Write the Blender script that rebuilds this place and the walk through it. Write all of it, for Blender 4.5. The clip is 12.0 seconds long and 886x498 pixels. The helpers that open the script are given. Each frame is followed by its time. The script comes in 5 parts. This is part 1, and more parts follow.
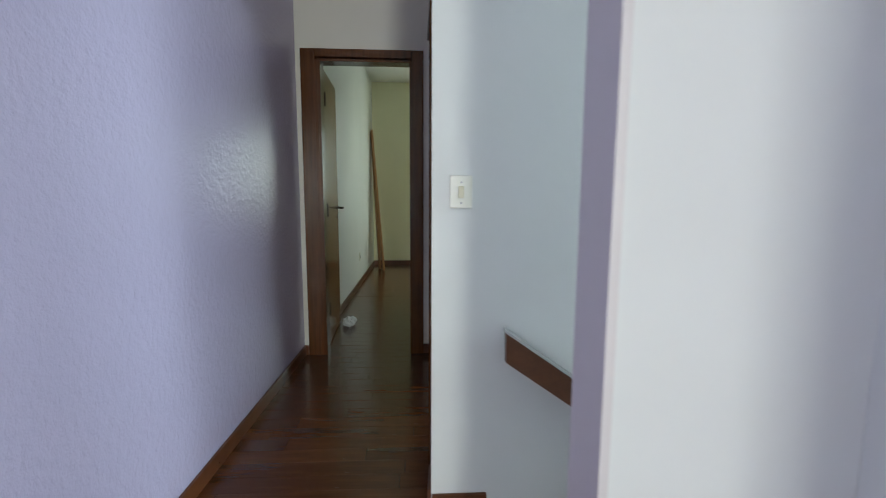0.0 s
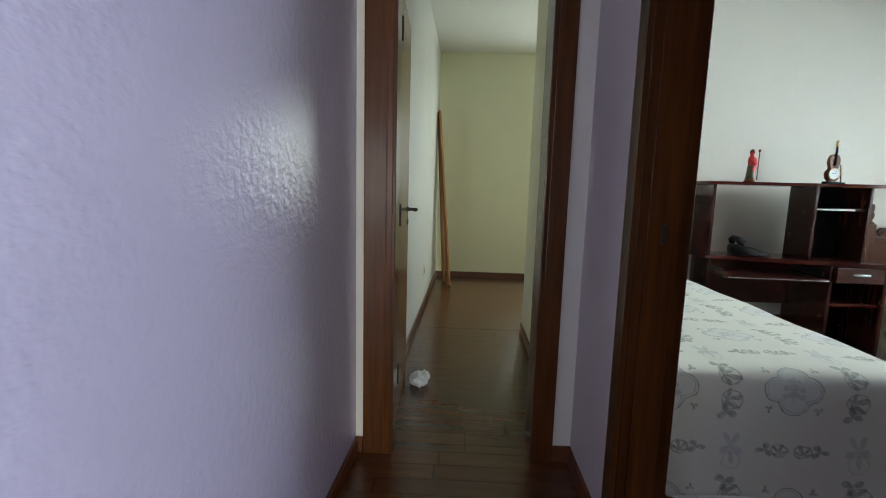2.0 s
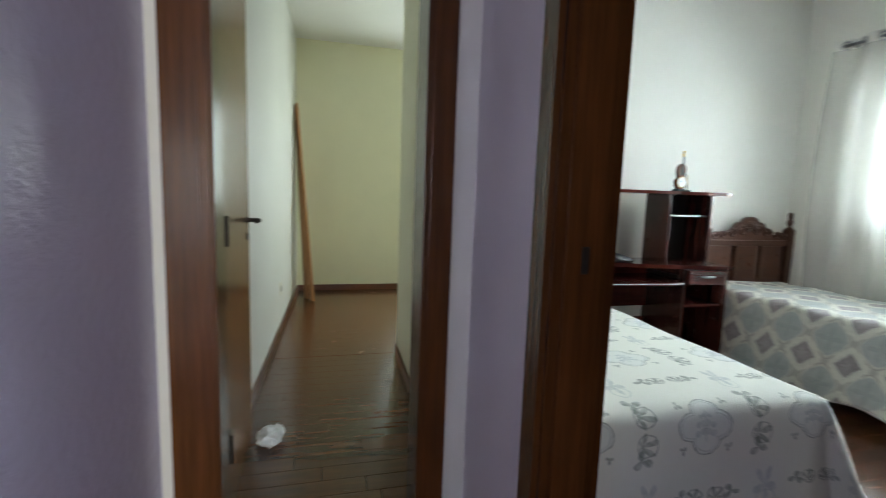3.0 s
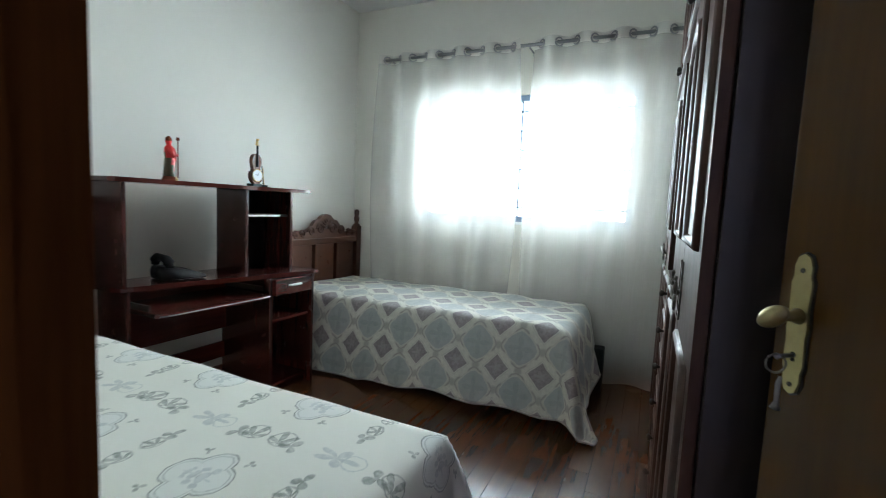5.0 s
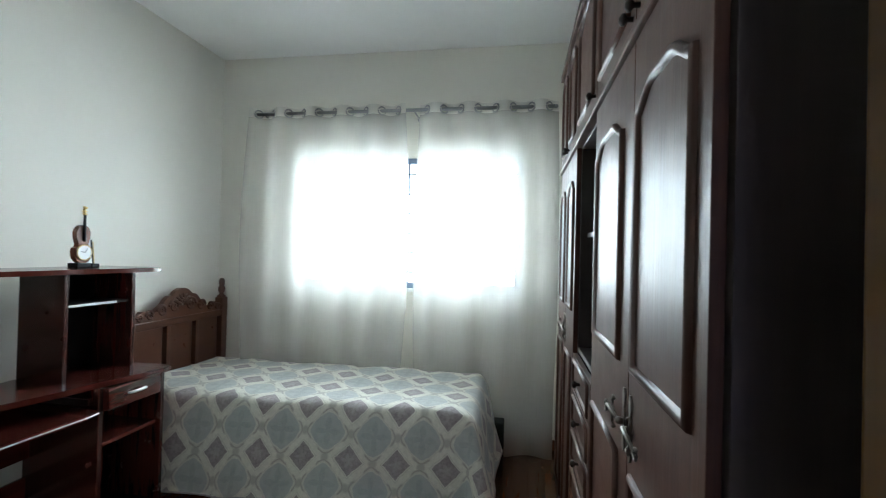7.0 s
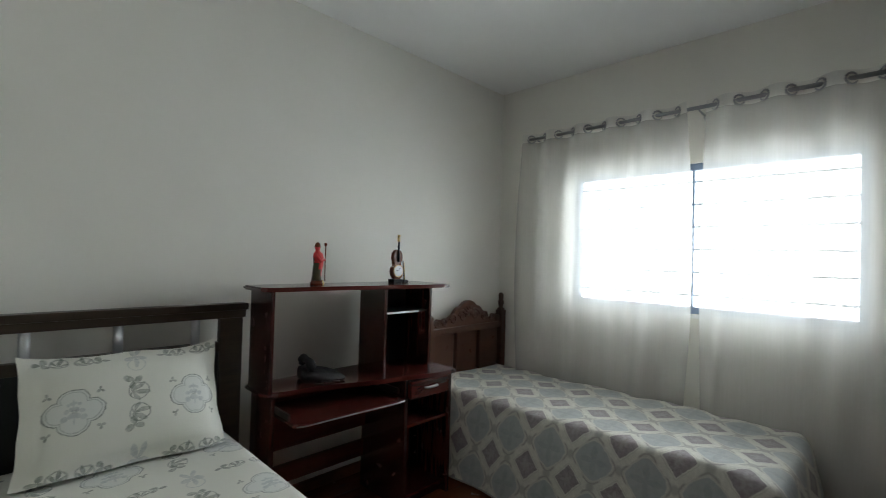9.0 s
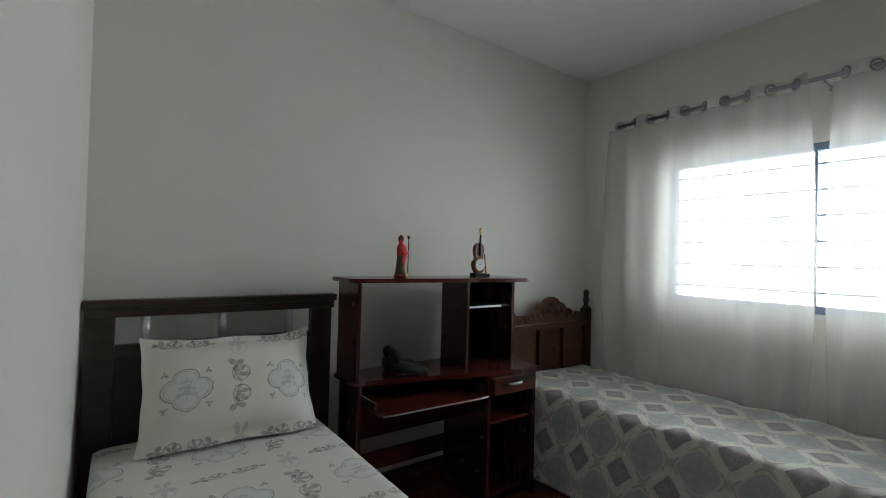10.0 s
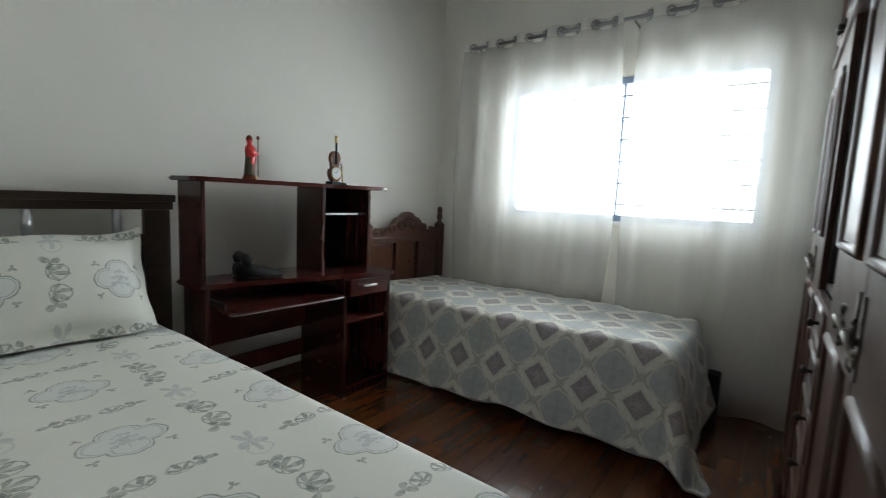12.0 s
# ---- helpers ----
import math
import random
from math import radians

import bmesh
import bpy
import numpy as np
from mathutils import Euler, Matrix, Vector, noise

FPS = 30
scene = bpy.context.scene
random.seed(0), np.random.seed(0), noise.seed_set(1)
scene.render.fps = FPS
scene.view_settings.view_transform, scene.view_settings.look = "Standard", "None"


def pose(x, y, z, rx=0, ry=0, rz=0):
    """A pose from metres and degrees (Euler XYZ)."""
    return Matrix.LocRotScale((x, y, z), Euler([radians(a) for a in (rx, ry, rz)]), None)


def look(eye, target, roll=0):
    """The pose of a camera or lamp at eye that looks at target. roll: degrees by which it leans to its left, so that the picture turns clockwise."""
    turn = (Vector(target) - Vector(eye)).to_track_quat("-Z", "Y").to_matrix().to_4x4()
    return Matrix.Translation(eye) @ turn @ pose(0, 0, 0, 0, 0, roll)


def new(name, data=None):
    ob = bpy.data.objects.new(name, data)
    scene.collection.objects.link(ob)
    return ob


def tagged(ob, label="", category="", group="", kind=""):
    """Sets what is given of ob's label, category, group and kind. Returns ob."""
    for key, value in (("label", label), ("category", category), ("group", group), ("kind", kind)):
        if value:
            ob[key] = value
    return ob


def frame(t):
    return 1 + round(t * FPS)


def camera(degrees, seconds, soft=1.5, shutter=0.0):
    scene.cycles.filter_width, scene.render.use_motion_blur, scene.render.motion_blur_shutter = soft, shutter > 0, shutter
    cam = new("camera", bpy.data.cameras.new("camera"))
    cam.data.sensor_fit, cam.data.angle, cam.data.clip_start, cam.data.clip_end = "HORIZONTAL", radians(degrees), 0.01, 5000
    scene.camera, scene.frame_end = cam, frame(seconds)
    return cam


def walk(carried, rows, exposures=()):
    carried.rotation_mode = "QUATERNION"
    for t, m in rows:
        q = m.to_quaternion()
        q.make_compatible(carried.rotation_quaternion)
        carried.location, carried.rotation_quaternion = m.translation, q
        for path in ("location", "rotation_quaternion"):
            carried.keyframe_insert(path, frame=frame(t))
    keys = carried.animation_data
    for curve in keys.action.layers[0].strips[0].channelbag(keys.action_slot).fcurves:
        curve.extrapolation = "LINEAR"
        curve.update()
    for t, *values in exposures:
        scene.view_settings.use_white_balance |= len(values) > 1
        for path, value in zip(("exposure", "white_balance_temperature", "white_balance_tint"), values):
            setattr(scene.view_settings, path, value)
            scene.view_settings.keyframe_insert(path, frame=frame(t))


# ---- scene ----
cam = camera(89.2, 12.0, 0.9, 0.3)
PATH = [
    (0, (0.269, -0.017, 1.183), (0.386, 1.964, 0.935), 0.3),
    (0.5, (0.149, 0.3, 1.173), (0.101, 2.281, 0.905), 0.6),
    (0.6, (0.13, 0.375, 1.179), (0.06, 2.356, 0.912), 0.5),
    (1, (0.061, 0.649, 1.184), (-0.027, 2.629, 0.916), 1.0),
    (1.5, (-0.06, 1.007, 1.183), (-0.141, 2.987, 0.913), 1.4),
    (2, (-0.116, 1.353, 1.172), (-0.189, 3.334, 0.908), 1.6),
    (2.5, (-0.087, 1.634, 1.187), (-0.082, 3.618, 0.938), 1.6),
    (3, (-0.071, 1.799, 1.187), (0.424, 3.723, 0.954), 2.0),
    (3.5, (-0.038, 1.913, 1.208), (1.099, 3.542, 0.978), 2.1),
    (5.5, (0.525, 2.472, 1.211), (2.431, 3.049, 1.025), 2.5),
    (6, (0.58, 2.525, 1.252), (2.555, 2.802, 1.105), 2.4),
    (6.5, (0.581, 2.542, 1.334), (2.571, 2.742, 1.316), 1.9),
    (8.5, (0.647, 2.459, 1.454), (2.25, 3.655, 1.495), 1.9),
    (9, (0.664, 2.453, 1.453), (2.085, 3.86, 1.488), 1.6),
    (9.5, (0.674, 2.496, 1.427), (1.949, 4.037, 1.467), 1.5),
    (10, (0.667, 2.524, 1.406), (1.837, 4.146, 1.435), 1.5),
    (10.5, (0.69, 2.517, 1.343), (1.835, 4.156, 1.284), 1.4),
    (11, (0.709, 2.496, 1.269), (1.862, 4.118, 1.07), 1.5),
    (11.5, (0.714, 2.471, 1.233), (2.089, 3.908, 1.021), 2.1),
    (12, (0.64, 2.407, 1.231), (2.229, 3.6, 1.005), 2.6),
]
EXPOSURES = [(0, 0.25, 6150, -1), (0.6, 0.52, 6300, 1), (1.5, 0.5, 6300, 2), (2.5, 1.0, 6150, 7), (3.0, 1.1, 6100, 5), (3.5, 0.85, 6000, 4), (5.5, 0.62, 5930, 5), (6.5, 0.65, 5930, 5),
             (8.5, 0.24, 6350, 10), (9.5, -0.5, 6420, 11), (10.5, -0.55, 6420, 11), (11.4, -0.42, 6400, 11), (12, 0.03, 6330, 10)]
WATTS = (385, 285, 26, 155, 21)
walk(cam, [(t, look(eye, target, roll)) for t, eye, target, roll in PATH], exposures=EXPOSURES)

# ---- world and light ----
world = bpy.data.worlds.new("world")
scene.world = world
world.use_nodes = True
sky = world.node_tree.nodes.new("ShaderNodeTexSky")
sky.sky_type, sky.sun_disc = "NISHITA", False
sky.sun_elevation, sky.sun_rotation = radians(50), radians(200)
world.node_tree.links.new(sky.outputs["Color"], world.node_tree.nodes["Background"].inputs["Color"])
world.node_tree.nodes["Background"].inputs["Strength"].default_value = 0.12

sun_data = bpy.data.lights.new("sun", "SUN")
sun_data.energy, sun_data.angle, sun_data.color = 1.0, radians(12), (1, 0.95, 0.88)
new("sun", sun_data).matrix_world = look((0, -20, 24), (0, 0, 0))


def daylight(name, eye, target, width, height, watts, color):
    """An area lamp for the sky's light, by a window or added as fill."""
    data = bpy.data.lights.new(name, "AREA")
    data.shape, data.size, data.size_y, data.energy, data.color = "RECTANGLE", width, height, watts, color
    ob = new(name, data)
    ob.matrix_world = look(eye, target)
    return ob


daylight("bedroom_window_light", (5.6, 3.38, 1.78), (0, 3.38, 1.62), 3.9, 2.6, WATTS[0], (0.88, 0.97, 1.0))
daylight("hall_window_light", (5.4, -5.2, 1.45), (-0.6, 1.0, 1.3), 1.0, 2.0, WATTS[1], (0.86, 0.98, 1.0))
daylight("hall_door_light", (1.3, -6.45, 1.25), (0.8, 1.0, 1.2), 0.7, 2.1, WATTS[3], (1.0, 0.95, 0.87))
# fill lamp added to brighten the stair wall; no window is known there
daylight("stair_fill_light", (3.42, 1.13, 1.5), (0.6, 1.3, 0.9), 0.66, 1.5, WATTS[4], (0.93, 1.0, 0.98))
daylight("back_room_window_light", (1.42, 7.56, 1.6), (1.1, 4.0, 1.3), 1.15, 1.1, WATTS[2], (0.93, 1.0, 0.93))

# ---- materials ----


def nodes_of(name):
    m = bpy.data.materials.new(name)
    m.use_nodes = True
    return m, m.node_tree.nodes, m.node_tree.links, m.node_tree.nodes["Principled BSDF"]


class Net:
    """Small arithmetic on shader sockets."""

    def __init__(self, tree):
        self.t = tree

    def math(self, op, a, b=None, clamp=False):
        n = self.t.nodes.new("ShaderNodeMath")
        n.operation, n.use_clamp = op, clamp
        for i, v in enumerate((a, b)):
            if v is None:
                continue
            if isinstance(v, (int, float)):
                n.inputs[i].default_value = v
            else:
                self.t.links.new(v, n.inputs[i])
        return n.outputs[0]

    def mix(self, fac, a, b):
        n = self.t.nodes.new("ShaderNodeMix")
        n.data_type = "RGBA"
        for i, v in ((0, fac), (6, a), (7, b)):
            if isinstance(v, (int, float)):
                n.inputs[i].default_value = v
            elif isinstance(v, tuple):
                n.inputs[i].default_value = (*v, 1)
            else:
                self.t.links.new(v, n.inputs[i])
        return n.outputs[2]

    def noise(self, scale, detail=4, stretch=None, coords="Object", rough=0.55):
        c = self.t.nodes.new("ShaderNodeTexCoord").outputs[coords]
        if stretch:
            mp = self.t.nodes.new("ShaderNodeMapping")
            mp.inputs["Scale"].default_value = stretch
            self.t.links.new(c, mp.inputs["Vector"])
            c = mp.outputs[0]
        n = self.t.nodes.new("ShaderNodeTexNoise")
        n.inputs["Scale"].default_value, n.inputs["Detail"].default_value, n.inputs["Roughness"].default_value = scale, detail, rough
        self.t.links.new(c, n.inputs["Vector"])
        return n.outputs["Fac"]

    def bump(self, height, strength, distance, bsdf):
        b = self.t.nodes.new("ShaderNodeBump")
        b.inputs["Strength"].default_value, b.inputs["Distance"].default_value = strength, distance
        self.t.links.new(height, b.inputs["Height"])
        self.t.links.new(b.outputs[0], bsdf.inputs["Normal"])

    def step(self, edge, v, soft):
        """1 where v is under edge."""
        n = self.t.nodes.new("ShaderNodeMapRange")
        n.inputs[1].default_value, n.inputs[2].default_value = edge - soft, edge + soft
        n.inputs[3].default_value, n.inputs[4].default_value = 1, 0
        self.t.links.new(v, n.inputs[0])
        return n.outputs[0]


def paint(name, color, rough=0.6, vary=0.05, grain=60.0, bump=0.15, dist=0.002, lumps=0.0, spec=0.5, patchy=0.08):
    """Wall paint: large faint stains, fine roller grain, and lumps of plaster."""
    m, nodes, links, bsdf = nodes_of(name)
    k = Net(m.node_tree)
    big = k.noise(1.7, 5)
    dark = tuple(c * (1 - vary * 2.2) for c in color)
    light = tuple(min(1, c * (1 + vary)) for c in color)
    links.new(k.mix(big, dark, light), bsdf.inputs["Base Color"])
    fine = k.noise(grain, 3)
    if lumps:
        fine = k.math("ADD", k.math("MULTIPLY", fine, 0.35), k.math("MULTIPLY", k.noise(lumps, 3), 1.0))
    k.bump(fine, bump, dist, bsdf)
    links.new(k.math("ADD", k.math("MULTIPLY", k.noise(2.5, 3), patchy), rough - patchy / 2), bsdf.inputs["Roughness"])
    bsdf.inputs["Specular IOR Level"].default_value = spec
    return m


def wood(name, dark, light, rough=0.35, along=(30, 30, 1.6), coat=0.0, bump=0.08, vary=0.25, coords="Object", spec=0.5):
    """Stained wood with grain along one axis."""
    m, nodes, links, bsdf = nodes_of(name)
    k = Net(m.node_tree)
    grain = k.noise(1.0, 6, along, coords, 0.65)
    blotch = k.noise(2.2, 3, None, coords)
    rnd = nodes.new("ShaderNodeObjectInfo").outputs["Random"]
    f = k.math("ADD", k.math("MULTIPLY", grain, 1.3), k.math("MULTIPLY", k.math("SUBTRACT", rnd, 0.5), vary))
    f = k.math("ADD", k.math("SUBTRACT", f, 0.45), k.math("MULTIPLY", k.math("SUBTRACT", blotch, 0.5), 0.5), clamp=True)
    links.new(k.mix(f, dark, light), bsdf.inputs["Base Color"])
    links.new(k.math("ADD", k.math("MULTIPLY", k.noise(14, 4, None, coords), 0.14), rough - 0.07), bsdf.inputs["Roughness"])
    k.bump(grain, bump, 0.001, bsdf)
    bsdf.inputs["Specular IOR Level"].default_value = spec
    bsdf.inputs["Coat Weight"].default_value, bsdf.inputs["Coat Roughness"].default_value = coat, 0.12
    return m


def plain(name, color, rough=0.4, metal=0.0, vary=0.08, scale=40.0, bump=0.03):
    m, nodes, links, bsdf = nodes_of(name)
    k = Net(m.node_tree)
    n = k.noise(scale, 4)
    links.new(k.mix(n, tuple(c * (1 - vary) for c in color), tuple(min(1, c * (1 + vary)) for c in color)), bsdf.inputs["Base Color"])
    links.new(k.math("ADD", k.math("MULTIPLY", k.noise(scale * 0.4, 3), 0.12), rough - 0.06), bsdf.inputs["Roughness"])
    bsdf.inputs["Metallic"].default_value = metal
    k.bump(n, bump, 0.001, bsdf)
    return m


PURPLE = paint("purple_gloss_paint", (0.475, 0.432, 0.62), 0.21, 0.02, 110, 0.6, 0.006, lumps=38, patchy=0.0)
LILAC = paint("pale_lilac_paint", (0.69, 0.64, 0.65), 0.5, 0.04)
WHITE = paint("white_wall_paint", (0.78, 0.79, 0.79), 0.65, 0.04, 70, 0.12, 0.002, lumps=9)
CREAM = paint("warm_white_wall_paint", (0.74, 0.72, 0.66), 0.7, 0.04, 70, 0.1, 0.002, lumps=6)
YELLOW = paint("pale_yellow_wall_paint", (0.77, 0.755, 0.57), 0.65, 0.05)
CEILING = paint("white_ceiling_paint", (0.80, 0.80, 0.78), 0.8, 0.04, 50, 0.1)
JAMB = wood("varnished_door_wood", (0.060, 0.021, 0.006), (0.180, 0.066, 0.019), 0.2, (40, 40, 2.0), 0.05, 0.12, spec=0.32)
# honey door wood darkened, so the bedroom leaf's shade is in its colour
LEAF_SHADED = wood("shaded_honey_door_wood", (0.050, 0.020, 0.002), (0.105, 0.043, 0.005), 0.22, (26, 26, 1.2), 0.0, 0.03, spec=0.26)
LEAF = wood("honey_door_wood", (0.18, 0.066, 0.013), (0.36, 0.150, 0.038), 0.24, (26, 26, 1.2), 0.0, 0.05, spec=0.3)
SKIRT = wood("skirting_wood", (0.085, 0.028, 0.011), (0.21, 0.075, 0.03), 0.3, (14, 14, 14), 0.2)
PLANK = wood("dark_parquet", (0.078, 0.024, 0.007), (0.178, 0.062, 0.018), 0.25, (3.0, 26, 20), 0.2, 0.05, 0.32)
JOINT = plain("dark_floor_joint", (0.05, 0.02, 0.010), 0.5)
PINE = wood("raw_pine", (0.36, 0.17, 0.06), (0.60, 0.33, 0.14), 0.55, (40, 40, 2.0), 0.0, 0.15)
DARKWOOD = wood("dark_wardrobe_wood", (0.044, 0.018, 0.012), (0.105, 0.044, 0.027), 0.38, (60, 60, 2.2), 0.0, 0.5, spec=0.24)
CARCASS = wood("wardrobe_carcass", (0.022, 0.016, 0.015), (0.05, 0.036, 0.031), 0.34, (34, 34, 1.8), 0.1, 0.1)
ESPRESSO = wood("espresso_bed_wood", (0.030, 0.019, 0.012), (0.080, 0.050, 0.031), 0.36, (3.0, 34, 34), 0.1, 0.1)
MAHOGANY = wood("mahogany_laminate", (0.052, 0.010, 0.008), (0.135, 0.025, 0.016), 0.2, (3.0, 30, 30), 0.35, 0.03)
# same laminate for standing boards: upright grain, darker base colour
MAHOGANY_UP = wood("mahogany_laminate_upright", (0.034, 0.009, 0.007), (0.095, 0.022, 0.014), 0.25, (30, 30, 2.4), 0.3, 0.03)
CARVED = wood("carved_red_wood", (0.062, 0.020, 0.010), (0.125, 0.041, 0.017), 0.3, (4.0, 30, 16), 0.08, 0.02)
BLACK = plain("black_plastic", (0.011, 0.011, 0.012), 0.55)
BLACKCLOTH = plain("black_cloth", (0.012, 0.014, 0.014), 0.85, 0, 0.3, 200, 0.3)
LEATHER = plain("black_leatherette", (0.012, 0.015, 0.016), 0.42, 0, 0.2, 120, 0.2)
CHROME = plain("brushed_metal", (0.66, 0.67, 0.68), 0.42, 1.0)
BRASS = plain("aged_brass", (0.36, 0.30, 0.15), 0.40, 1.0, 0.35, 45, 0.15)
DARKMETAL = plain("blackened_metal", (0.05, 0.045, 0.04), 0.52, 0.9, 0.2, 60, 0.1)
PEWTER = plain("aged_pewter", (0.20, 0.185, 0.165), 0.42, 1.0, 0.3, 60, 0.1)
STEEL = plain("rod_steel", (0.33, 0.33, 0.35), 0.35, 1.0)
FRAMEPAINT = plain("blue_grey_window_frame", (0.14, 0.19, 0.28), 0.4)
GRILLE = plain("white_enamel", (0.75, 0.76, 0.76), 0.45)
SWITCH = plain("ivory_switch_plastic", (0.78, 0.77, 0.70), 0.35, 0, 0.04)
SWITCHKEY = plain("cream_switch_key", (0.62, 0.58, 0.44), 0.35, 0, 0.06)
RED = plain("red_glaze", (0.62, 0.02, 0.02), 0.32)
OLIVE = plain("olive_glaze", (0.07, 0.06, 0.025), 0.4)
GILT = plain("gilt", (0.75, 0.55, 0.22), 0.3, 1.0)
VIOLIN = plain("violin_varnish", (0.14, 0.035, 0.014), 0.22)
DIAL = plain("pearl_dial", (0.85, 0.85, 0.84), 0.25)
PAPER = plain("crumpled_paper", (0.70, 0.74, 0.76), 0.8, 0, 0.3, 30, 0.4)
for cloth in (BLACK, BLACKCLOTH):
    cloth.node_tree.nodes["Principled BSDF"].inputs["Specular IOR Level"].default_value = 0.2
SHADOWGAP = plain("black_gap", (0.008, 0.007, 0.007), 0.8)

GLASS, _n, _l, _b = nodes_of("window_glass")
_b.inputs["Transmission Weight"].default_value, _b.inputs["Roughness"].default_value = 1.0, 0.02
_b.inputs["IOR"].default_value = 1.1


def voile(name, weave):
    """Sheer off-white cloth: part open weave, part glowing thread."""
    m = bpy.data.materials.new(name)
    m.use_nodes = True
    nodes, links = m.node_tree.nodes, m.node_tree.links
    nodes.clear()
    k = Net(m.node_tree)
    out = nodes.new("ShaderNodeOutputMaterial")
    thread = k.noise(1.0, 3, (6, 240, 5), "Object")
    col = k.mix(thread, (0.79, 0.77, 0.72), (0.84, 0.825, 0.785))
    clear, back, front, a, b = (nodes.new("ShaderNode" + n) for n in ("BsdfTransparent", "BsdfTranslucent", "BsdfDiffuse", "MixShader", "MixShader"))
    links.new(col, back.inputs["Color"]), links.new(col, front.inputs["Color"])
    a.inputs[0].default_value = 0.58
    links.new(back.outputs[0], a.inputs[1]), links.new(front.outputs[0], a.inputs[2])
    links.new(k.math("ADD", k.math("MULTIPLY", thread, 0.05), weave), b.inputs[0])
    links.new(clear.outputs[0], b.inputs[1]), links.new(a.outputs[0], b.inputs[2])
    links.new(b.outputs[0], out.inputs["Surface"])
    return m


def cell(k, u, v, pu, pv, du=0.0, dv=0.0):
    """Coordinates about the middle of a repeat of pu by pv metres, shifted by du, dv repeats."""
    out = []
    for c, p, d in ((u, pu, du), (v, pv, dv)):
        w = k.math("FRACT", k.math("ADD", k.math("DIVIDE", c, p), d + 100.0))
        out.append(k.math("MULTIPLY", k.math("SUBTRACT", w, 0.5), p))
    return out


def length(k, x, y):
    return k.math("SQRT", k.math("ADD", k.math("MULTIPLY", x, x), k.math("MULTIPLY", y, y)))


def cloth_base(name, rough=0.85):
    m, nodes, links, bsdf = nodes_of(name)
    k = Net(m.node_tree)
    sep = nodes.new("ShaderNodeSeparateXYZ")
    uv = nodes.new("ShaderNodeTexCoord").outputs["UV"]
    wob = nodes.new("ShaderNodeTexNoise")
    wob.inputs["Scale"].default_value = 26
    links.new(uv, wob.inputs["Vector"])
    add = nodes.new("ShaderNodeVectorMath")
    add.operation = "MULTIPLY_ADD"
    add.inputs[1].default_value = (0.016, 0.016, 0)
    links.new(wob.outputs["Color"], add.inputs[0]), links.new(uv, add.inputs[2])
    links.new(add.outputs[0], sep.inputs[0])
    bsdf.inputs["Roughness"].default_value = rough
    bsdf.inputs["Sheen Weight"].default_value = 0.15
    return m, k, links, bsdf, sep.outputs[0], sep.outputs[1]


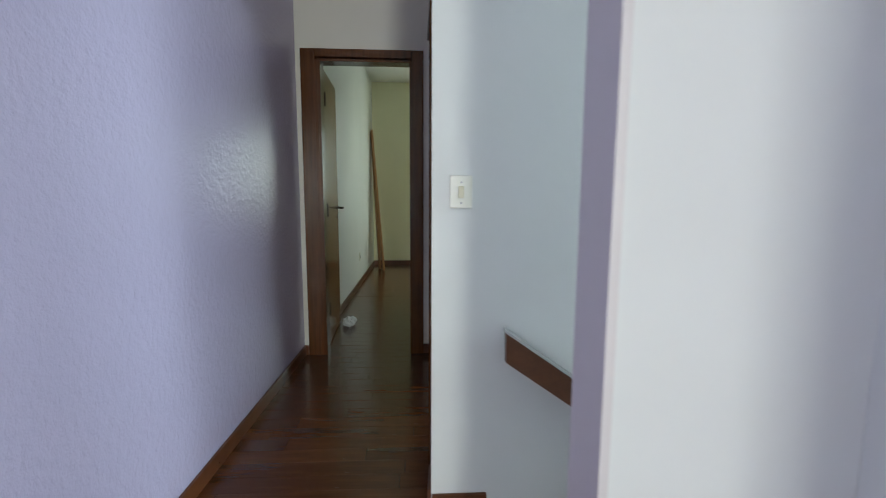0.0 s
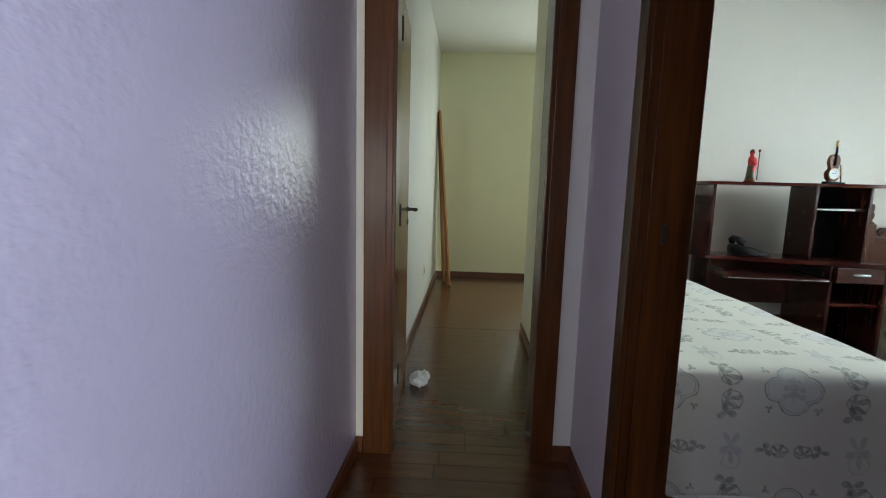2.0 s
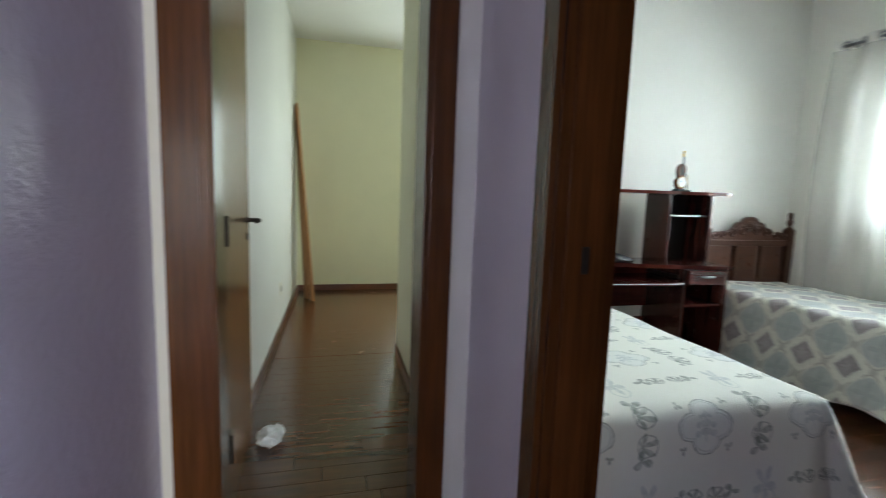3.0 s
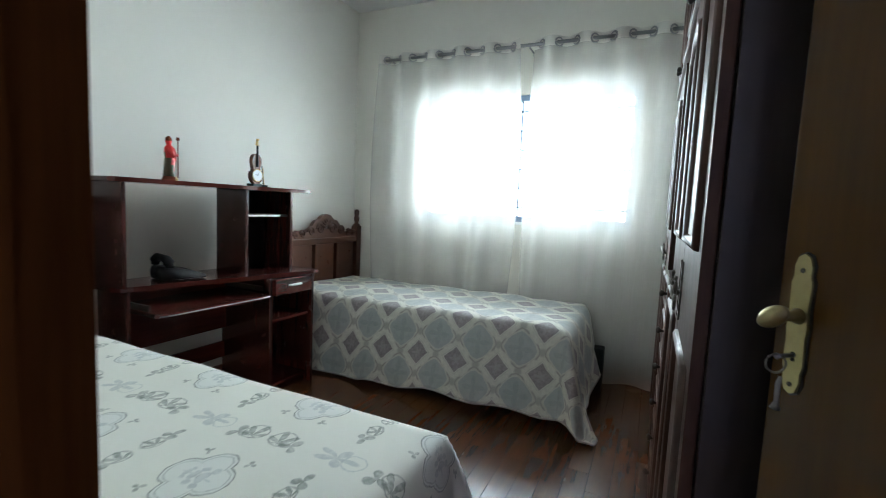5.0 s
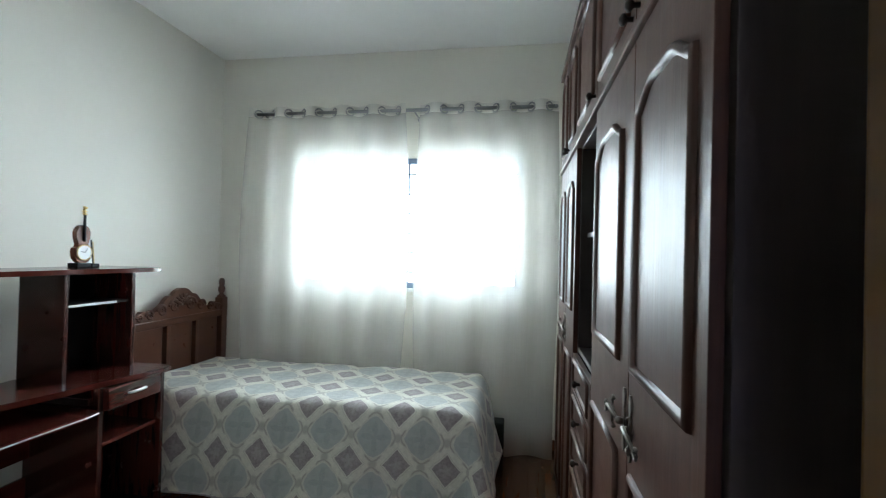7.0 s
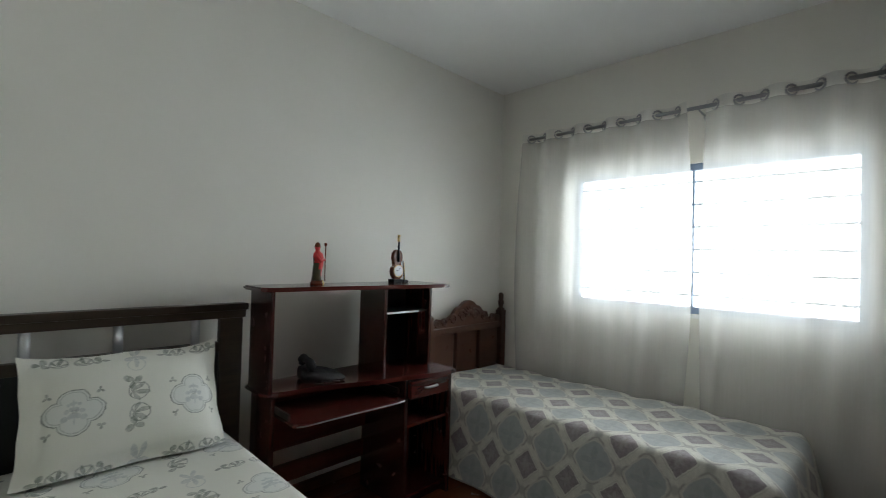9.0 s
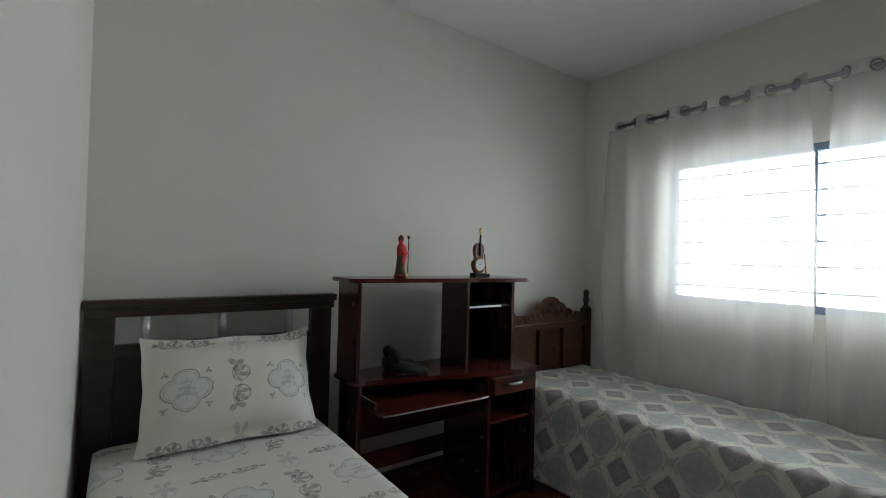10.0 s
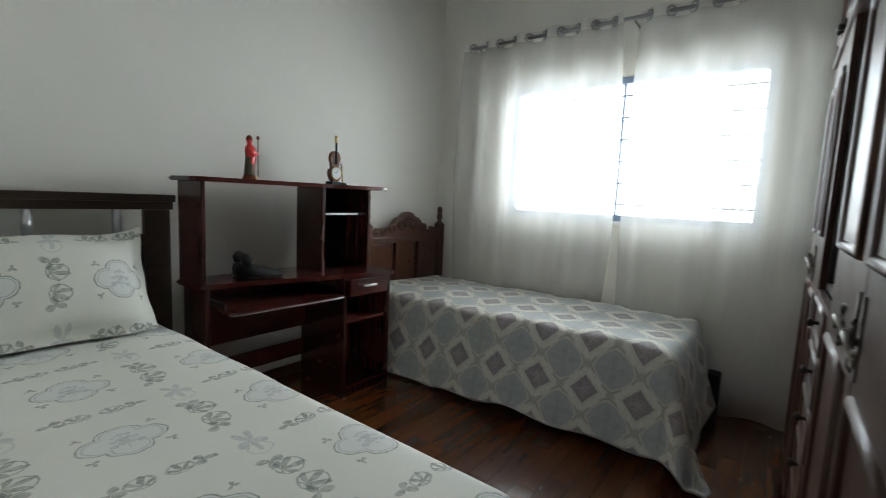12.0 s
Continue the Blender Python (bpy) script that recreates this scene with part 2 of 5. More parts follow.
def embroidered():
    """Cream cloth with stitched grey-green sprigs, scrolls and four-lobed medallions."""
    m, k, links, bsdf, u, v = cloth_base("embroidered_cream_cloth")

    def quatrefoil(x, y, a, r):
        ax, ay = k.math("ABSOLUTE", x), k.math("ABSOLUTE", y)
        d = k.math("MINIMUM", length(k, k.math("SUBTRACT", ax, a), y), length(k, x, k.math("SUBTRACT", ay, a)))
        return k.math("SUBTRACT", d, r)

    def rosette(x, y, size, lobes, turn, fan=0.0):
        ang = k.math("ADD", k.math("ARCTAN2", y, x), turn)
        lim = k.math("MULTIPLY", k.math("ABSOLUTE", k.math("COSINE", k.math("MULTIPLY", ang, lobes))), size)
        if fan:
            side = k.math("COSINE", k.math("SUBTRACT", ang, turn + math.pi / 2))
            lim = k.math("MULTIPLY", lim, k.math("ADD", k.math("MULTIPLY", side, fan), 1 - fan))
        return k.math("SUBTRACT", length(k, x, y), lim)

    P, Q = 0.41, 0.43

    def leaf_pair(x, y, size, lobes, turn, fan=0.0):
        return k.step(0.0, rosette(x, y, size, lobes, turn, fan), 0.0025)

    x, y = cell(k, u, v, P, Q)
    d = quatrefoil(x, k.math("MULTIPLY", y, 1.12), 0.046, 0.050)
    ring = k.step(0.0022, k.math("ABSOLUTE", d), 0.0018)
    ring = k.math("MAXIMUM", ring, k.math("MULTIPLY", k.step(0.0016, k.math("ABSOLUTE", k.math("ADD", d, 0.010)), 0.0018), 0.6))
    fill = k.step(0.0, d, 0.004)
    # a tree sprig inside the medallion: stem and three pairs of drooping leaves
    ax = k.math("ABSOLUTE", x)
    sprig = k.math("MULTIPLY", k.step(0.0022, ax, 0.0015), k.step(0.045, k.math("ABSOLUTE", y), 0.004))
    for h, r in ((-0.020, 0.026), (0.006, 0.022), (0.030, 0.015)):
        sprig = k.math("MAXIMUM", sprig, leaf_pair(k.math("SUBTRACT", ax, r * 0.75), k.math("SUBTRACT", y, h), r * 0.8, 1.0, 0.35))
    # corner buds round the medallion
    bx, by = k.math("SUBTRACT", ax, 0.082), k.math("SUBTRACT", k.math("ABSOLUTE", y), 0.070)
    buds = leaf_pair(bx, by, 0.015, 1.5, 0.5)
    # double rings with leaves growing out of them
    y3, x3 = cell(k, u, v, P, Q, 0.5, 0.0)
    rx = k.math("SUBTRACT", k.math("ABSOLUTE", x3), 0.044)
    scroll = k.step(0.0022, k.math("ABSOLUTE", k.math("SUBTRACT", length(k, rx, y3), 0.034)), 0.0018)
    bud = leaf_pair(rx, k.math("ADD", y3, 0.022), 0.062, 3.5, 0.0, 0.5)
    tips = leaf_pair(k.math("SUBTRACT", k.math("ABSOLUTE", x3), 0.088), k.math("ADD", y3, 0.018), 0.034, 1.5, 0.9)
    # lying sprays: two rings and pointed leaves in a row
    x4, y4 = cell(k, u, v, P, Q, 0.0, 0.5)
    wx = k.math("SUBTRACT", k.math("ABSOLUTE", x4), 0.040)
    spray = k.step(0.0022, k.math("ABSOLUTE", k.math("SUBTRACT", length(k, k.math("MULTIPLY", wx, 0.72), y4), 0.021)), 0.0018)
    wleaf = k.math("MAXIMUM", leaf_pair(wx, k.math("ADD", k.math("MULTIPLY", y4, 1.1), 0.014), 0.044, 3.5, 0.0, 0.5), leaf_pair(k.math("SUBTRACT", k.math("ABSOLUTE", x4), 0.092), k.math("MULTIPLY", y4, 1.3), 0.032, 1.5, 0.15))
    # faint shadow-work plumes between
    x5, y5 = cell(k, u, v, P, Q, 0.5, 0.5)
    plume = leaf_pair(x5, k.math("MULTIPLY", y5, 0.62), 0.040, 2.5, 1.57)
    plume_ring = k.step(0.002, k.math("ABSOLUTE", k.math("SUBTRACT", length(k, x5, k.math("ADD", y5, 0.05)), 0.030)), 0.0018)
    col = k.mix(k.noise(3, 4), (0.66, 0.655, 0.585), (0.76, 0.75, 0.675))
    col = k.mix(k.math("MULTIPLY", fill, 0.30), col, (0.60, 0.64, 0.66))
    thread = k.mix(k.noise(45, 3), (0.075, 0.09, 0.072), (0.22, 0.25, 0.215))
    pale = k.mix(k.noise(45, 3), (0.27, 0.30, 0.31), (0.44, 0.47, 0.48))
    vein = k.step(0.52, k.noise(60, 2), 0.12)
    for mask, amount, tint in ((ring, 0.85, thread), (sprig, 0.6, pale), (buds, 0.7, thread), (scroll, 0.75, thread), (bud, 0.7, thread), (tips, 0.7, thread), (spray, 0.7, thread), (wleaf, 0.75, thread), (plume, 0.6, pale), (plume_ring, 0.6, pale)):
        col = k.mix(k.math("MULTIPLY", k.math("MULTIPLY", mask, amount), k.math("ADD", k.math("MULTIPLY", vein, 0.45), 0.55)), col, tint)
    leaves, vine = k.math("MAXIMUM", bud, tips), k.math("MAXIMUM", wleaf, spray)
    links.new(col, bsdf.inputs["Base Color"])
    stitched = k.math("MAXIMUM", k.math("MAXIMUM", ring, leaves), k.math("MAXIMUM", scroll, vine))
    height = k.math("ADD", k.math("MULTIPLY", stitched, 0.6), k.math("ADD", k.math("MULTIPLY", k.noise(7, 4), 2.2), k.math("MULTIPLY", k.noise(260, 2), 0.35)))
    k.bump(height, 0.35, 0.004, bsdf)
    return m


def lattice():
    """Woven lattice of cream ribbons round mauve diamonds and larger blue-grey rounded ones."""
    m, k, links, bsdf, v, u = cloth_base("lattice_bedspread_cloth")
    P, Q = 0.262, 0.27

    def norm(x, y, power):
        a, b = (k.math("POWER", k.math("DIVIDE", k.math("ABSOLUTE", c), h), power) for c, h in ((x, P / 2), (y, Q / 2)))
        return k.math("POWER", k.math("ADD", a, b), 1 / power)

    x, y = cell(k, u, v, P, Q)
    mx, my = cell(k, u, v, P, Q, 0.5, 0.5)
    round_d, diamond_d = norm(x, y, 1.42), norm(mx, my, 1.0)
    blue_in, mauve_in = k.step(0.75, round_d, 0.03), k.step(0.57, diamond_d, 0.02)
    flower = k.math("COSINE", k.math("MULTIPLY", k.math("ARCTAN2", y, x), 4.0))
    mauve = k.mix(k.noise(26, 4), (0.19, 0.155, 0.16), (0.34, 0.29, 0.30))
    blue = k.mix(k.noise(26, 4), (0.315, 0.34, 0.335), (0.48, 0.505, 0.495))
    # damask: darker petals in the rounds, a pale blossom in the diamonds
    petals = k.step(0.0, k.math("SUBTRACT", round_d, k.math("ADD", k.math("MULTIPLY", flower, 0.22), 0.34)), 0.05)
    blue = k.mix(k.math("MULTIPLY", petals, 0.35), blue, (0.25, 0.28, 0.285))
    blossom = k.math("COSINE", k.math("MULTIPLY", k.math("ARCTAN2", my, mx), 5.0))
    blossom = k.step(0.0, k.math("SUBTRACT", diamond_d, k.math("ADD", k.math("MULTIPLY", blossom, 0.09), 0.24)), 0.04)
    mauve = k.mix(k.math("MULTIPLY", blossom, 0.35), mauve, (0.46, 0.42, 0.40))
    cream = k.mix(k.noise(30, 3), (0.58, 0.565, 0.48), (0.76, 0.745, 0.66))
    col = k.mix(mauve_in, k.mix(blue_in, cream, blue), mauve)
    # twisted dark strokes along the ribbons, thick by the crossings
    ang = k.math("ARCTAN2", y, x)
    wave = k.math("COSINE", k.math("MULTIPLY", ang, 4.0))
    near = k.step(0.25, k.math("MULTIPLY", wave, -1.0), 0.35)
    line = k.step(0.045, k.math("ABSOLUTE", k.math("SUBTRACT", round_d, k.math("ADD", k.math("MULTIPLY", wave, 0.04), 0.845))), 0.03)
    fine = k.step(0.016, k.math("ABSOLUTE", k.math("SUBTRACT", diamond_d, 0.655)), 0.018)
    strokes = k.math("MAXIMUM", k.math("MULTIPLY", k.math("MULTIPLY", line, near), 0.7), k.math("MULTIPLY", fine, 0.35))
    strokes = k.math("MAXIMUM", strokes, k.math("MULTIPLY", k.step(0.012, k.math("ABSOLUTE", k.math("SUBTRACT", round_d, 0.80)), 0.02), 0.35))
    knot = k.step(0.17, k.math("MINIMUM", norm(*cell(k, u, v, P, Q, 0.5, 0.0), 2.0), norm(*cell(k, u, v, P, Q, 0.0, 0.5), 2.0)), 0.05)
    strokes = k.math("MAXIMUM", strokes, k.math("MULTIPLY", knot, 0.55))
    col = k.mix(strokes, col, (0.235, 0.215, 0.20))
    col = k.mix(k.math("MULTIPLY", k.step(0.5, k.noise(70, 4), 0.12), 0.32), col, (0.47, 0.45, 0.42))
    links.new(col, bsdf.inputs["Base Color"])
    raised = k.math("SUBTRACT", 1.0, k.math("MAXIMUM", blue_in, mauve_in))
    k.bump(k.math("ADD", k.math("MULTIPLY", k.noise(5, 4), 2.0), k.math("ADD", k.math("MULTIPLY", raised, 0.4), k.math("MULTIPLY", k.noise(220, 2), 0.4))), 0.35, 0.004, bsdf)
    bsdf.inputs["Roughness"].default_value = 0.62
    return m


VOILE, VOILE_HEM, EMBROIDERED, LATTICE = voile("voile", 0.36), voile("doubled_voile", 0.78), embroidered(), lattice()

# ---- builders ----


def mesh_of(bm, name, material, smooth=False):
    bmesh.ops.recalc_face_normals(bm, faces=bm.faces)
    me = bpy.data.meshes.new(name)
    bm.to_mesh(me)
    bm.free()
    me.materials.append(material)
    if smooth:
        for p in me.polygons:
            p.use_smooth = True
    return me


def part(name, bm, material, parent=None, label="", smooth=False):
    """Links a bmesh as one mesh object, in the world's coordinates, under parent."""
    ob = new(name, mesh_of(bm, name, material, smooth))
    if parent:
        ob.parent = parent
        ob.matrix_parent_inverse = parent.matrix_world.inverted()
    if label:
        tagged(ob, label)
    return ob


def thing(name, at, label, category, group="", kind=""):
    ob = new(name)
    ob.location, ob.empty_display_size = at, 0.1
    ob.matrix_world = Matrix.Translation(at)
    return tagged(ob, label, category, group, kind)


def solid(name, bm, material, label, category, group="", kind="", smooth=False):
    return tagged(part(name, bm, material, None, "", smooth), label, category, group, kind)


def structure(name, bm, material, label, category):
    return solid(name, bm, material, label, category, kind="structure")


def box(x0, x1, y0, y1, z0, z1, bevel=0.0, bm=None, segments=2, turn=None):
    """A box between corners, its edges rounded by bevel; turn: a matrix for it."""
    b = bm or bmesh.new()
    made = bmesh.ops.create_cube(b, size=1)["verts"]
    m = Matrix.Translation(((x0 + x1) / 2, (y0 + y1) / 2, (z0 + z1) / 2)) @ Matrix.Diagonal((x1 - x0, y1 - y0, z1 - z0, 1))
    bmesh.ops.transform(b, matrix=(turn @ m) if turn else m, verts=made)
    if bevel:
        edges = list({e for v in made for e in v.link_edges})
        bmesh.ops.bevel(b, geom=edges, offset=bevel, segments=segments, affect="EDGES", profile=0.6)
    return b


def prism(points, z0, z1, bm=None, bevel=0.0):
    """A footprint pulled up from z0 to z1."""
    b = bm or bmesh.new()
    low, high = ([b.verts.new((x, y, z)) for x, y in points] for z in (z0, z1))
    faces = [b.faces.new(low[::-1]), b.faces.new(high)]
    n = len(points)
    for i in range(n):
        faces.append(b.faces.new((low[i], low[(i + 1) % n], high[(i + 1) % n], high[i])))
    if bevel:
        bmesh.ops.bevel(b, geom=faces[1].edges[:] + faces[0].edges[:], offset=bevel, segments=2, affect="EDGES")
    return b


def upright(points, y0, y1, bm=None):
    """An outline in x and z, pulled from y0 to y1."""
    b = prism(points, 0, 1, bm)
    fresh = b.verts[-2 * len(points):] if bm else b.verts[:]
    for v in fresh:
        x, z, s = v.co
        v.co = (x, y0 + (y1 - y0) * s, z)
    return b


def tube(path, radius, sides=10, bm=None, closed=False):
    """A round bar along points."""
    b = bm or bmesh.new()
    pts = [Vector(p) for p in path]
    rings, n = [], len(pts)
    for i, p in enumerate(pts):
        a, c = pts[(i - 1) % n if closed else max(i - 1, 0)], pts[(i + 1) % n if closed else min(i + 1, n - 1)]
        d = (c - a).normalized()
        side = d.cross(Vector((0, 0, 1)) if abs(d.z) < 0.9 else Vector((1, 0, 0))).normalized()
        up = side.cross(d)
        r = radius[i] if isinstance(radius, (list, tuple)) else radius
        rings.append([b.verts.new(p + (side * math.cos(2 * math.pi * k / sides) + up * math.sin(2 * math.pi * k / sides)) * r) for k in range(sides)])
    for i in range(n if closed else n - 1):
        q, w = rings[i], rings[(i + 1) % n]
        for k in range(sides):
            b.faces.new((q[k], q[(k + 1) % sides], w[(k + 1) % sides], w[k]))
    if not closed:
        b.faces.new(rings[0][::-1]), b.faces.new(rings[-1])
    return b


def lathe(at, profile, sides=16, bm=None, squash=(1, 1)):
    """A turned shape about the upright through at: (radius, height) from the foot up."""
    b = bm or bmesh.new()
    rings = []
    for r, h in profile:
        rings.append([b.verts.new((at[0] + squash[0] * r * math.cos(2 * math.pi * k / sides), at[1] + squash[1] * r * math.sin(2 * math.pi * k / sides), at[2] + h)) for k in range(sides)])
    for q, w in zip(rings, rings[1:]):
        for k in range(sides):
            b.faces.new((q[k], q[(k + 1) % sides], w[(k + 1) % sides], w[k]))
    b.faces.new(rings[0][::-1]), b.faces.new(rings[-1])
    return b


def lerp(a, b, t):
    return a + (b - a) * t

# ---- structure ----
H = 2.95


def west(y):
    """The corridor's purple wall, slightly out of square."""
    return -0.660 + 0.0336 * y


def east(y):
    """The corridor's wall on the bedroom's side."""
    return min(0.321 + (y - 1.555) * 0.066, 0.398)


bm = box(-1.0, 0.60, 0.69, 1.6, -0.12, -0.012)
box(-1.0, 4.2, 1.6, 7.6, -0.12, -0.012, bm=bm)
structure("floor", bm, JOINT, "dark bedding under the varnished wooden floor", "floor")
structure("floor_hall", box(-1.2, 6.2, -6.7, 0.69, -0.12, -0.012), JOINT, "dark bedding under the hall's wooden floor", "floor")

structure("wall_west", prism([(west(-6.6), -6.6), (west(3.22), 3.22), (west(3.22) - 0.15, 3.22), (west(-6.6) - 0.15, -6.6)], -0.1, H), PURPLE, "rough plaster corridor wall in glossy purple paint", "wall")
structure("wall_stair", prism([(east(1.555) + 0.003, 1.555), (4.2, 1.555), (4.2, 1.65), (0.53, 1.65), (0.445, 1.72), (east(1.72) + 0.003, 1.72)], -2.2, H), WHITE, "white plaster wall beside the staircase", "wall")
structure("wall_partition", box(0.553, 6.2, 0.590, 0.712, -2.2, H), WHITE, "white partition wall beside the stairwell", "wall")
# added blocker: keeps the hall window lamp off the partition's face
structure("shade_return_wall", box(0.95, 1.05, 0.06, 0.59, 0, H), WHITE, "added return wall that keeps hall light off the partition", "wall")
# out-of-view pier, added to cast a shadow on the partition's right part
structure("shade_pier", box(0.90, 1.03, -0.68, -0.56, 0, H), WHITE, "added unseen pier that shades the partition's right part", "wall")
structure("wall_partition_end", box(0.538, 0.553, 0.588, 0.714, 0, H), LILAC, "lilac painted end of the partition wall", "wall")
# corridor wall with the bedroom's doorway
D0, D1, DTOP = 1.75, 2.692, 2.07
bm = prism([(east(1.555), 1.552), (east(D0), D0), (0.53, D0), (0.53, 1.655), (0.38, 1.62)], 0, H)
prism([(east(D1), D1), (east(3.22), 3.22), (east(3.22), 3.36), (0.535, 3.36), (0.53, D1)], 0, H, bm)
prism([(east(D0), D0), (east(D1), D1), (0.53, D1), (0.53, D0)], DTOP, H, bm)
structure("wall_corridor_east", bm, LILAC, "pale lilac corridor wall with the bedroom doorway", "wall")
bm = prism([(0.525, 1.65), (0.534, 1.65), (0.534, D0), (0.525, D0)], 0, H)
prism([(0.525, D1), (0.534, D1), (0.549, 4.97), (0.54, 4.97)], 0, H, bm)
prism([(0.525, D0), (0.534, D0), (0.534, D1), (0.525, D1)], DTOP, H, bm)
structure("wall_bedroom_west", bm, CREAM, "warm white bedroom wall beside the doorway", "wall")
structure("wall_back_room_east", prism([(0.405, 3.36), (0.524, 3.36), (0.536, 4.97), (0.54, 5.07), (0.432, 5.07)], 0, H), YELLOW, "pale yellow wall of the back room", "wall")
structure("wall_bedroom_north", box(0.541, 4.2, 4.97, 5.03, 0, H), CREAM, "warm white wall behind both headboards", "wall")
structure("wall_back_room_south", box(0.541, 3.2, 5.03, 5.07, 0, H), YELLOW, "pale yellow wall of the back room", "wall")
structure("wall_bedroom_south", box(0.534, 3.94, 1.651, 1.675, 0, H), CREAM, "warm white wall behind the wardrobe", "wall")
# window wall
W0, W1, WZ0, WZ1, WX = 2.515, 4.245, 1.12, 2.125, 3.94
bm = bmesh.new()
sheets = [[bm.verts.new((x, y, z)) for y, z in ((1.6, 0), (5.05, 0), (5.05, H), (1.6, H), (W0, WZ0), (W1, WZ0), (W1, WZ1), (W0, WZ1))] for x in (WX, 4.10)]
for i in range(4):
    j = (i + 1) % 4
    for q in sheets:
        bm.faces.new((q[i], q[j], q[4 + j], q[4 + i]))
    for o in (0, 4):
        bm.faces.new((sheets[0][o + i], sheets[0][o + j], sheets[1][o + j], sheets[1][o + i]))
structure("wall_bedroom_east", bm, CREAM, "warm white wall with the window opening", "wall")
# end of the corridor with the second doorway
bm = box(-0.72, -0.424, 3.22, 3.36, 0, H)
box(0.243, east(3.22) + 0.004, 3.221, 3.36, 0, H, bm=bm)
box(-0.424, 0.243, 3.22, 3.36, 2.10, H, bm=bm)
structure("wall_corridor_end", bm, CREAM, "cream wall at the corridor's end round a doorway", "wall")
# back room
structure("wall_back_room_west", prism([(-0.505, 3.36), (-0.435, 7.40), (-0.58, 7.40), (-0.65, 3.36)], 0, H), WHITE, "white wall of the back room", "wall")
bm = box(-0.58, 0.85, 7.38, 7.5, 0, H)
box(1.98, 3.2, 7.38, 7.5, 0, H, bm=bm), box(0.85, 1.98, 7.38, 7.5, 0, 1.05, bm=bm), box(0.85, 1.98, 7.38, 7.5, 2.12, H, bm=bm)
structure("wall_back_room_north", bm, YELLOW, "pale yellow end wall of the back room", "wall")
structure("wall_back_room_east_end", box(3.1, 3.2, 5.07, 7.38, 0, H), YELLOW, "pale yellow side wall of the back room", "wall")
# hall behind, closed but for its window
bm = box(-1.1, 0.92, -6.7, -6.56, 0, H)
box(1.68, 6.2, -6.7, -6.56, 0, H, bm=bm), box(0.92, 1.68, -6.7, -6.56, 2.35, H, bm=bm)
structure("wall_hall_south", bm, WHITE, "white hall wall with a doorway to the daylight", "wall")
bm = box(6.1, 6.2, -2.5, 0.64, 0, H)
box(6.1, 6.2, -6.6, -2.5, 0, 0.4, bm=bm), box(6.1, 6.2, -6.6, -2.5, 2.5, H, bm=bm)
structure("wall_hall_east", bm, WHITE, "white hall wall with a wide window opening", "wall")
# gap left between the two pieces for the added stair lamp
bm = box(3.3, 3.4, 0.712, 1.555, -2.2, 0.7)
box(3.3, 3.4, 0.712, 1.555, 2.3, H, bm=bm)
structure("wall_stairwell_east", bm, WHITE, "white wall at the stairwell's end", "wall")
structure("floor_below_stairs", box(0.5, 3.4, 0.7, 1.6, -2.3, -2.2), WHITE, "pale floor at the foot of the stairs", "floor")
structure("ceiling", box(-1.2, 6.2, -6.7, 5.03, H, H + 0.1), CEILING, "flat white ceiling of bedroom and corridor", "ceiling")
structure("ceiling_back_room", box(-0.65, 3.2, 5.03, 7.5, H - 0.04, H + 0.1), CEILING, "flat white ceiling of the back room", "ceiling")
structure("ceiling_back_room_lobby", box(-0.65, 0.54, 3.362, 5.03, H - 0.04, H - 0.002), CEILING, "flat white ceiling by the back room's door", "ceiling")

# stairs down, beside the white wall
stairs = thing("stairs", (1.2, 1.15, -0.9), "wooden stairs going down from the landing", "stairs", kind="structure")
for i in range(9):
    part("step", box(0.62 + 0.26 * i, 0.62 + 0.26 * (i + 1) + 0.02, 0.713, 1.554, -0.18 * (i + 1) - 0.05, -0.18 * (i + 1), 0.006), SKIRT, stairs)
    part("riser", box(0.60 + 0.26 * i, 0.62 + 0.26 * i, 0.713, 1.554, -0.18 * (i + 1), -0.18 * i - 0.014), SKIRT, stairs)


def baseboard(points, label, h=0.07, t=0.014):
    """A skirting board along the foot of a wall; the room is on the right of the way."""
    bm = bmesh.new()
    for (x0, y0), (x1, y1) in zip(points, points[1:]):
        d = Vector((x1 - x0, y1 - y0)).normalized()
        n = Vector((d.y, -d.x)) * t
        prism([(x0, y0), (x1, y1), (x1 + n.x, y1 + n.y), (x0 + n.x, y0 + n.y)], -0.005, h, bm, 0.003)
    return structure("baseboard", bm, SKIRT, label, "baseboard")


SK = "low brown wooden skirting board along the wall"
baseboard([(west(-6.5) + 0.001, -6.5), (west(3.2) + 0.001, 3.2)], SK)
baseboard([(east(3.2), 3.2), (east(2.77), 2.77)], SK)
baseboard([(east(1.715), 1.715), (east(1.555), 1.555)], SK)
baseboard([(0.325, 1.5545), (0.53, 1.5545)], SK, 0.055)
baseboard([(0.537, 0.589), (0.537, 0.713)], SK)
baseboard([(0.55, 4.968), (3.935, 4.968)], SK), baseboard([(3.938, 4.95), (3.938, 1.7)], SK), baseboard([(0.536, 2.77), (0.55, 4.95)], SK)
baseboard([(-0.502, 3.37), (-0.434, 7.378)], SK), baseboard([(-0.42, 7.378), (3.09, 7.378)], SK)
baseboard([(0.4305, 5.072), (0.4035, 3.37)], SK), baseboard([(3.09, 5.072), (0.432, 5.072)], SK)
baseboard([(-0.555, 3.218), (-0.52, 3.218)], SK), baseboard([(0.318, 3.218), (0.415, 3.218)], SK)


